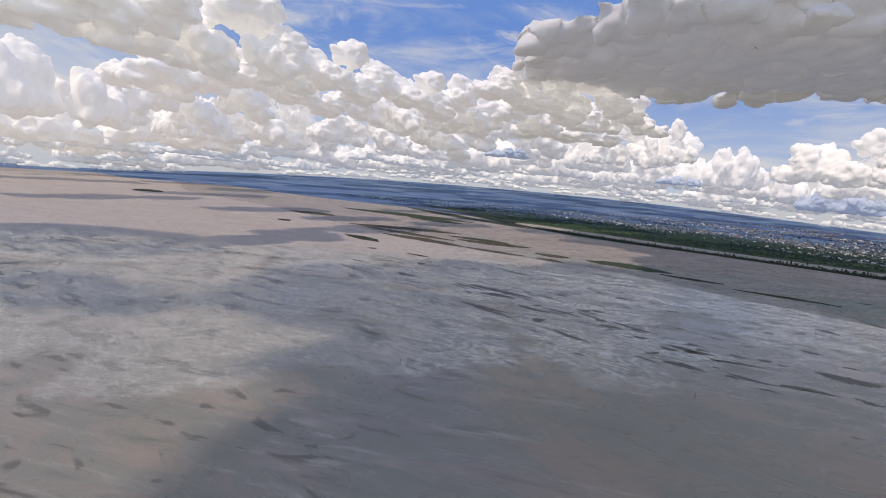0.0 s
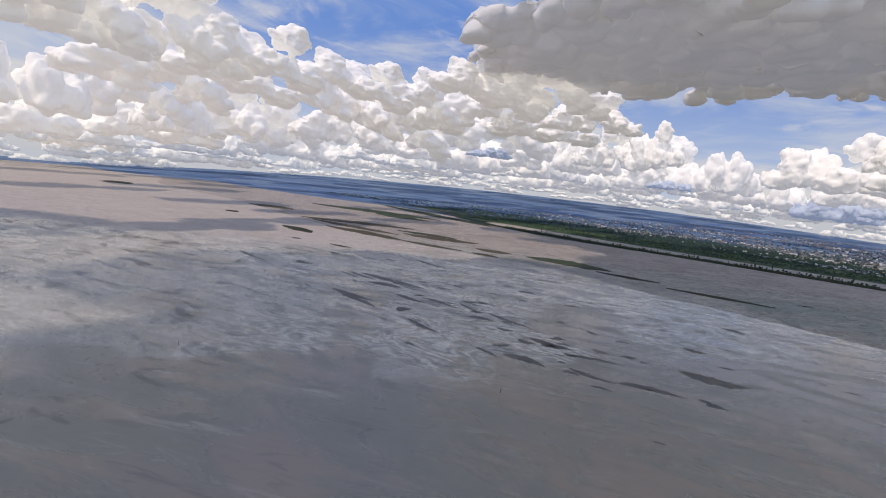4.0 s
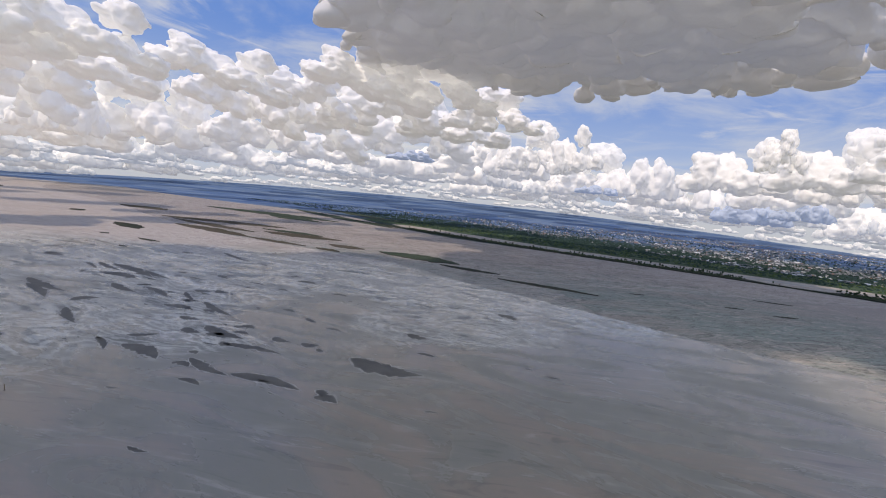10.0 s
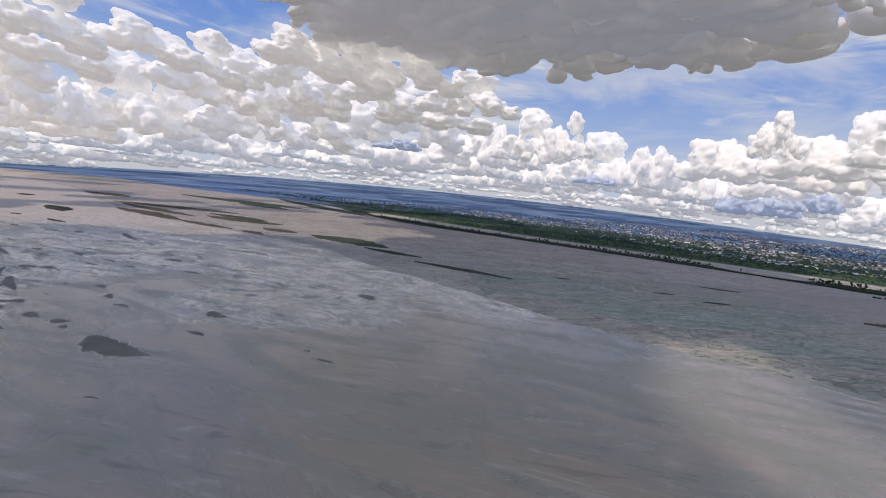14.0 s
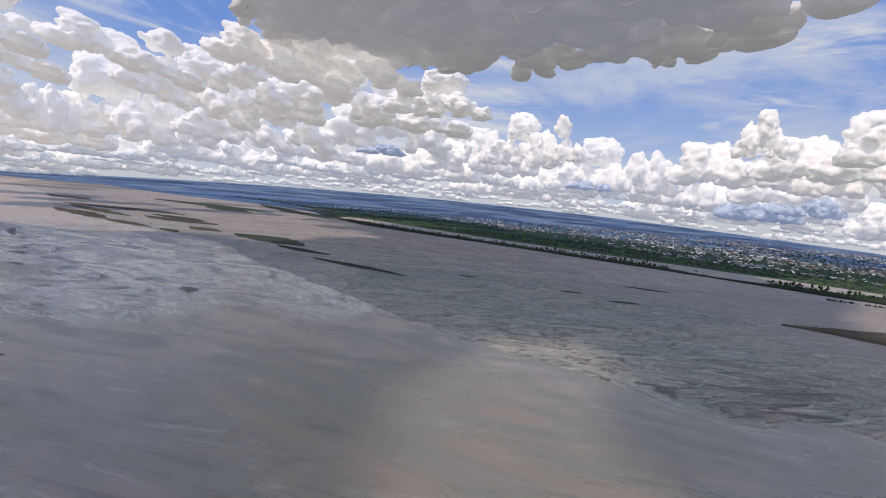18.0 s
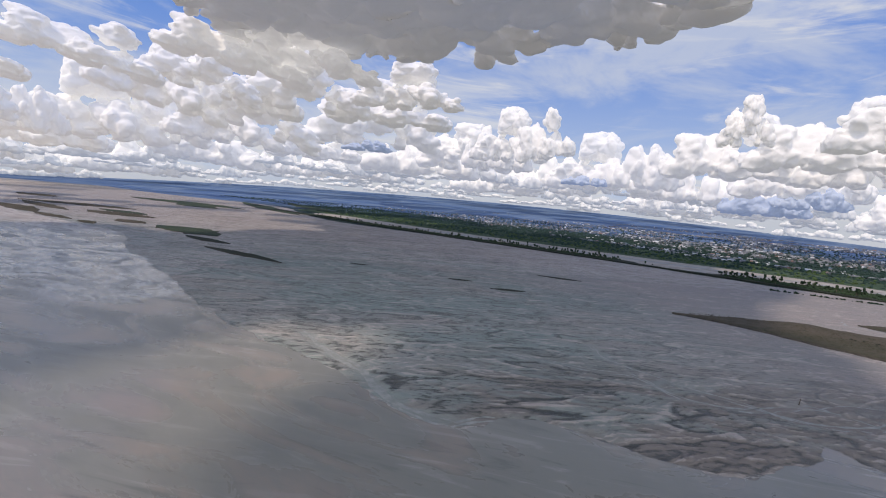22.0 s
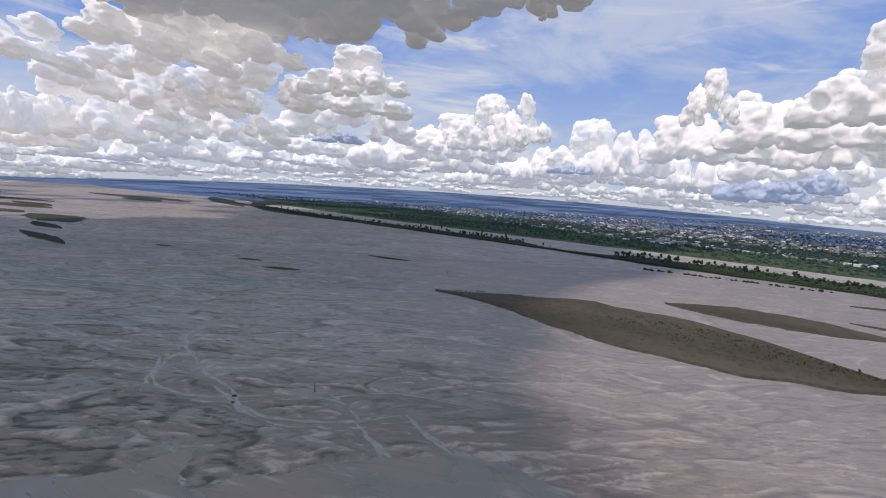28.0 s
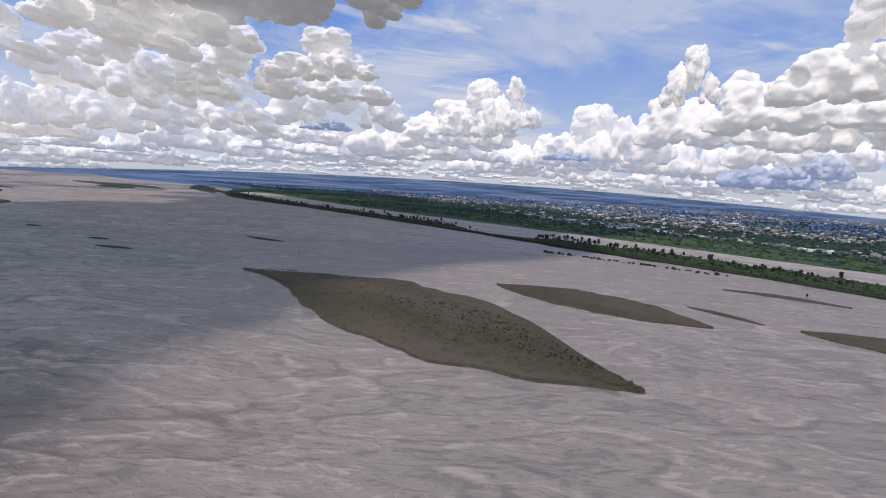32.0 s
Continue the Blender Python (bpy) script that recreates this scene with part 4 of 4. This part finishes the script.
def vapour_mesh(name, lumps, fine, swell, material):
    """The lumps melted into one body whose skin swells in rounded knobs at three sizes, with a flattened base."""
    bm = bmesh.new()
    for at, r in lumps:
        bmesh.ops.create_icosphere(bm, subdivisions=2, radius=r, matrix=Matrix.Translation(at))
    raw = bpy.data.meshes.new("lumps")
    bm.to_mesh(raw)
    bm.free()
    body = new("lumps", raw)
    melt = body.modifiers.new("melt", "REMESH")
    melt.mode, melt.voxel_size = "VOXEL", fine
    bpy.context.view_layer.update()
    made = bpy.data.meshes.new_from_object(body.evaluated_get(bpy.context.evaluated_depsgraph_get()))
    bpy.data.objects.remove(body)
    bpy.data.meshes.remove(raw)
    made.name = name
    n = len(made.vertices)
    co, no = np.empty(n * 3), np.empty(n * 3)
    made.vertices.foreach_get("co", co)
    made.vertex_normals.foreach_get("vector", no)
    co, no = co.reshape(-1, 3), no.reshape(-1, 3)
    shift = np.zeros(n)
    for k in range(n):
        p = Vector(co[k])
        bend = noise.noise_vector(p * 7) * 0.02
        far = (0.5 - noise.voronoi(p * 9 + bend * 9)[0][0]) / 9 + (0.5 - noise.voronoi(p * 21 + bend * 40)[0][0]) / 20
        shift[k] = far * swell + noise.noise(p * 48) * 0.005
    co += no * shift[:, None]
    co[:, 2] = np.where(co[:, 2] < 0, co[:, 2] * 0.55, co[:, 2])
    made.vertices.foreach_set("co", co.ravel())
    made.polygons.foreach_set("use_smooth", [True] * len(made.polygons))
    made.materials.clear()
    made.materials.append(material)
    return made


BROAD = [vapour_mesh("cumulus_cloud", heap(s, 0.42, 0.5, 26, t), 0.016, 0.55, CUMULUS) for s, t in ((3, ((-0.2, 0.15, 1.0), (0.2, 0.2, 0.7))), (4, ((0.1, 0.2, 1.0), (-0.3, 0.1, 0.6))), (5, ((-0.3, 0.12, 0.7), (0.0, 0.14, 0.9), (0.28, 0.12, 1.0))))]
TALL = [vapour_mesh("cumulus_cloud", heap(s, 0.85, 0.55, 34, t), 0.017, 0.55, CUMULUS) for s, t in ((11, ((-0.18, 0.16, 1.0), (0.22, 0.14, 0.75))), (12, ((0.1, 0.24, 1.0), (-0.25, 0.12, 0.6))), (13, ((-0.25, 0.13, 0.8), (0.05, 0.15, 1.0), (0.3, 0.1, 0.6))))]
SMALL = [vapour_mesh("small_cumulus_cloud", heap(s, 0.4, 0.5, 14, ((0.1 * (s - 22), 0.2, 1.0),)), 0.03, 0.6, HAZED_VAPOUR) for s in (21, 22, 23)]
CLOUD_COUNT = iter(range(6, 300))
DECK = 250.0  # the flat bases lie this far above the eye


def cumulus(me, az, base, width, height, shape, lean=0.0, away=1.0):
    """A cloud by azimuth, height of its base, width and height, all in degrees seen from the middle of the walk."""
    drop = 1.4 * ((az - 3) / 40) ** 2
    r = away / math.sqrt(1 / 4300**2 + (math.tan(radians(max(0.2, base + drop))) / DECK) ** 2)
    ob = tagged(new(f"cloud_{next(CLOUD_COUNT)}", me), shape, "cloud", kind="structure")
    w = 2 * r * math.tan(radians(width / 2))
    low, high = r * math.tan(radians(base)), r * math.tan(radians(base + height))
    tall = 0.85 if me in TALL else 0.41
    ob.matrix_world = Matrix.Translation((SKY_AT[0] + r * math.sin(radians(az)), SKY_AT[1] + r * math.cos(radians(az)), SKY_AT[2] + low)) @ Matrix.Rotation(radians(-az), 4, "Z") @ Matrix.Rotation(radians(lean), 4, "Y") @ Matrix.Diagonal((w, w * 0.8, (high - low) / tall, 1))
    return ob


rnd = random.Random(77)
for base, step, wide, high in ((0.7, 2.2, 3.6, 1.0), (1.5, 2.6, 4.6, 1.5), (2.6, 3.6, 5.6, 2.0)):
    az = -58.0
    while az < 62:
        cumulus(rnd.choice(SMALL), az + rnd.uniform(-1, 1), base + rnd.uniform(-0.3, 0.4) - 1.2 * ((az - 3) / 40) ** 2, wide * rnd.uniform(0.5, 1.3), high * rnd.uniform(0.6, 1.5), "low distant white cumulus cloud with a flat grey base")
        az += step * rnd.uniform(0.6, 1.4)
WHITE = "heaped white cumulus cloud with a grey base"
for kind, az, base, width, height, lean in (
    (TALL[0], -51.0, 1.6, 11.0, 8.5, 0), (BROAD[1], -43.7, 0.9, 8.0, 6.5, 0), (BROAD[0], -41.0, -0.2, 9.0, 4.0, 0), (BROAD[2], -39.4, 3.4, 7.0, 4.8, 0),
    (TALL[1], -34.6, 3.4, 13.0, 9.5, 0), (BROAD[1], -27.0, 7.6, 13.0, 8.0, 14), (BROAD[2], -18.6, 6.1, 16.5, 8.0, 16), (BROAD[0], -24.2, 2.3, 12.0, 4.8, 5), (BROAD[1], -16.0, 1.9, 9.5, 4.6, 0),
    (BROAD[2], -32.3, 0.4, 10.0, 4.0, 0), (BROAD[0], -17.1, 12.5, 16.5, 8.0, 8), (TALL[2], -4.8, 5.7, 17.0, 10.5, 0), (BROAD[1], 0.4, 3.3, 15.6, 6.5, 0), (BROAD[0], 10.5, 4.6, 9.0, 5.8, 0),
    (TALL[0], 16.8, 6.0, 7.0, 9.0, -12), (TALL[1], 21.3, 2.9, 11.0, 8.0, 0), (BROAD[2], 26.0, 3.4, 9.8, 5.5, 0), (TALL[0], 35.5, 4.7, 12.5, 10.0, 0), (TALL[2], 37.8, 7.5, 5.0, 6.5, 0), (BROAD[1], 38.5, 1.1, 9.6, 5.0, 0),
    (TALL[1], 45.8, 4.2, 10.0, 9.1, 0), (TALL[0], 49.5, 0.6, 8.5, 7.0, 0), (BROAD[0], 29.5, 0.9, 9.3, 4.6, 0), (BROAD[2], 9.6, 1.7, 11.3, 4.4, 0), (BROAD[0], -8.3, 2.1, 9.6, 4.0, 0), (TALL[2], 53.0, 4.4, 10.0, 10.5, 0),
    (BROAD[2], -47.0, 6.5, 14.0, 8.0, 6), (TALL[0], -39.0, 2.2, 12.0, 8.0, 0), (TALL[2], -29.5, 3.6, 12.0, 8.0, 0), (TALL[1], -22.0, 4.6, 12.0, 8.0, 4), (BROAD[2], -11.5, 9.0, 16.0, 8.5, 0), (TALL[0], -12.5, 3.8, 11.0, 7.0, 0), (BROAD[0], -1.5, 8.5, 15.0, 8.0, 0),
    (TALL[2], 6.0, 4.0, 12.0, 7.5, 0), (BROAD[1], 31.0, 2.4, 11.0, 6.0, 0), (TALL[0], 41.0, 3.0, 11.0, 9.0, 0), (BROAD[2], 16.0, 2.2, 11.0, 5.0, 0), (BROAD[1], -55.0, 4.0, 14.0, 9.0, 0),
    (BROAD[0], -32.0, 10.5, 14.0, 7.0, 8), (BROAD[1], -9.0, 13.0, 16.0, 6.5, 4), (BROAD[2], -22.0, 9.5, 13.0, 7.0, 10), (BROAD[1], 1.5, 10.5, 13.0, 6.5, 0), (BROAD[0], -43.0, 8.5, 13.0, 7.0, 6), (TALL[1], 12.0, 5.5, 9.0, 7.5, 0), (TALL[1], 50.0, 7.0, 12.0, 9.0, 0), (TALL[0], 43.5, 5.5, 13.0, 9.5, 0), (TALL[2], -45.0, 4.0, 12.0, 9.0, 0), (TALL[0], -45.0, 10.5, 14.0, 8.0, 6), (TALL[1], -53.0, 9.5, 15.0, 9.0, 0), (TALL[2], -61.0, 9.0, 15.0, 9.0, 0), (TALL[0], -18.0, 8.0, 12.0, 9.0, 0),
):
    cumulus(TALL[BROAD.index(kind)] if kind in BROAD and base > 5.5 else kind, az, base, width, height, WHITE, lean)


def rain_cloud(kind, az, base, width, height):
    ob = cumulus(kind, az, base, width, height, "blue-grey rain cloud low over the land", away=0.86)
    ob.data = ob.data.copy()
    ob.data.materials[0] = RAIN


for kind, az, base, width, height in ((BROAD[0], 38.5, 1.3, 8.0, 3.4), (BROAD[2], 42.5, 2.0, 5.5, 2.4), (BROAD[1], 21, 3.2, 5.5, 1.9), (BROAD[2], -5, 5.2, 6.0, 1.5)):
    rain_cloud(kind, az, base, width, height)


def shelf():
    """A broad heavy cloud close above: a lumpy grey underside with bulging ends."""
    rnd = random.Random(8)
    lumps = []
    for _ in range(150):
        a, f = rnd.uniform(0, math.tau), rnd.uniform(0, 1) ** 0.5
        r = rnd.uniform(0.03, 0.085) * (1.2 - 0.55 * f)
        lumps.append((Vector((0.44 * f * math.cos(a), 0.30 * f * math.sin(a), r * 0.55 + rnd.uniform(0, 0.05))), r))
    for _ in range(50):
        a, f = rnd.uniform(0, math.tau), 0.85 * rnd.uniform(0, 1) ** 0.5
        lumps.append((Vector((0.44 * f * math.cos(a), 0.30 * f * math.sin(a), 0.05)), rnd.uniform(0.05, 0.075)))
    for _ in range(160):
        a, f, r = rnd.uniform(0, math.tau), rnd.uniform(0.8, 1.16), rnd.uniform(0.012, 0.034)
        lumps.append((Vector((0.44 * f * math.cos(a), 0.30 * f * math.sin(a), rnd.uniform(0.0, 0.07))), r))
    return lumps


HEAVY = vapour_mesh("heavy_cloud", shelf(), 0.0085, 0.7, SHADED_VAPOUR)
ob = tagged(new("cloud_5", HEAVY), "broad heavy grey cloud close overhead", "cloud", kind="structure")
ob.matrix_world = Matrix.Translation((640, 880, 378)) @ Matrix.Rotation(radians(-18), 4, "Z") @ Matrix.Diagonal((980, 920, 700, 1))
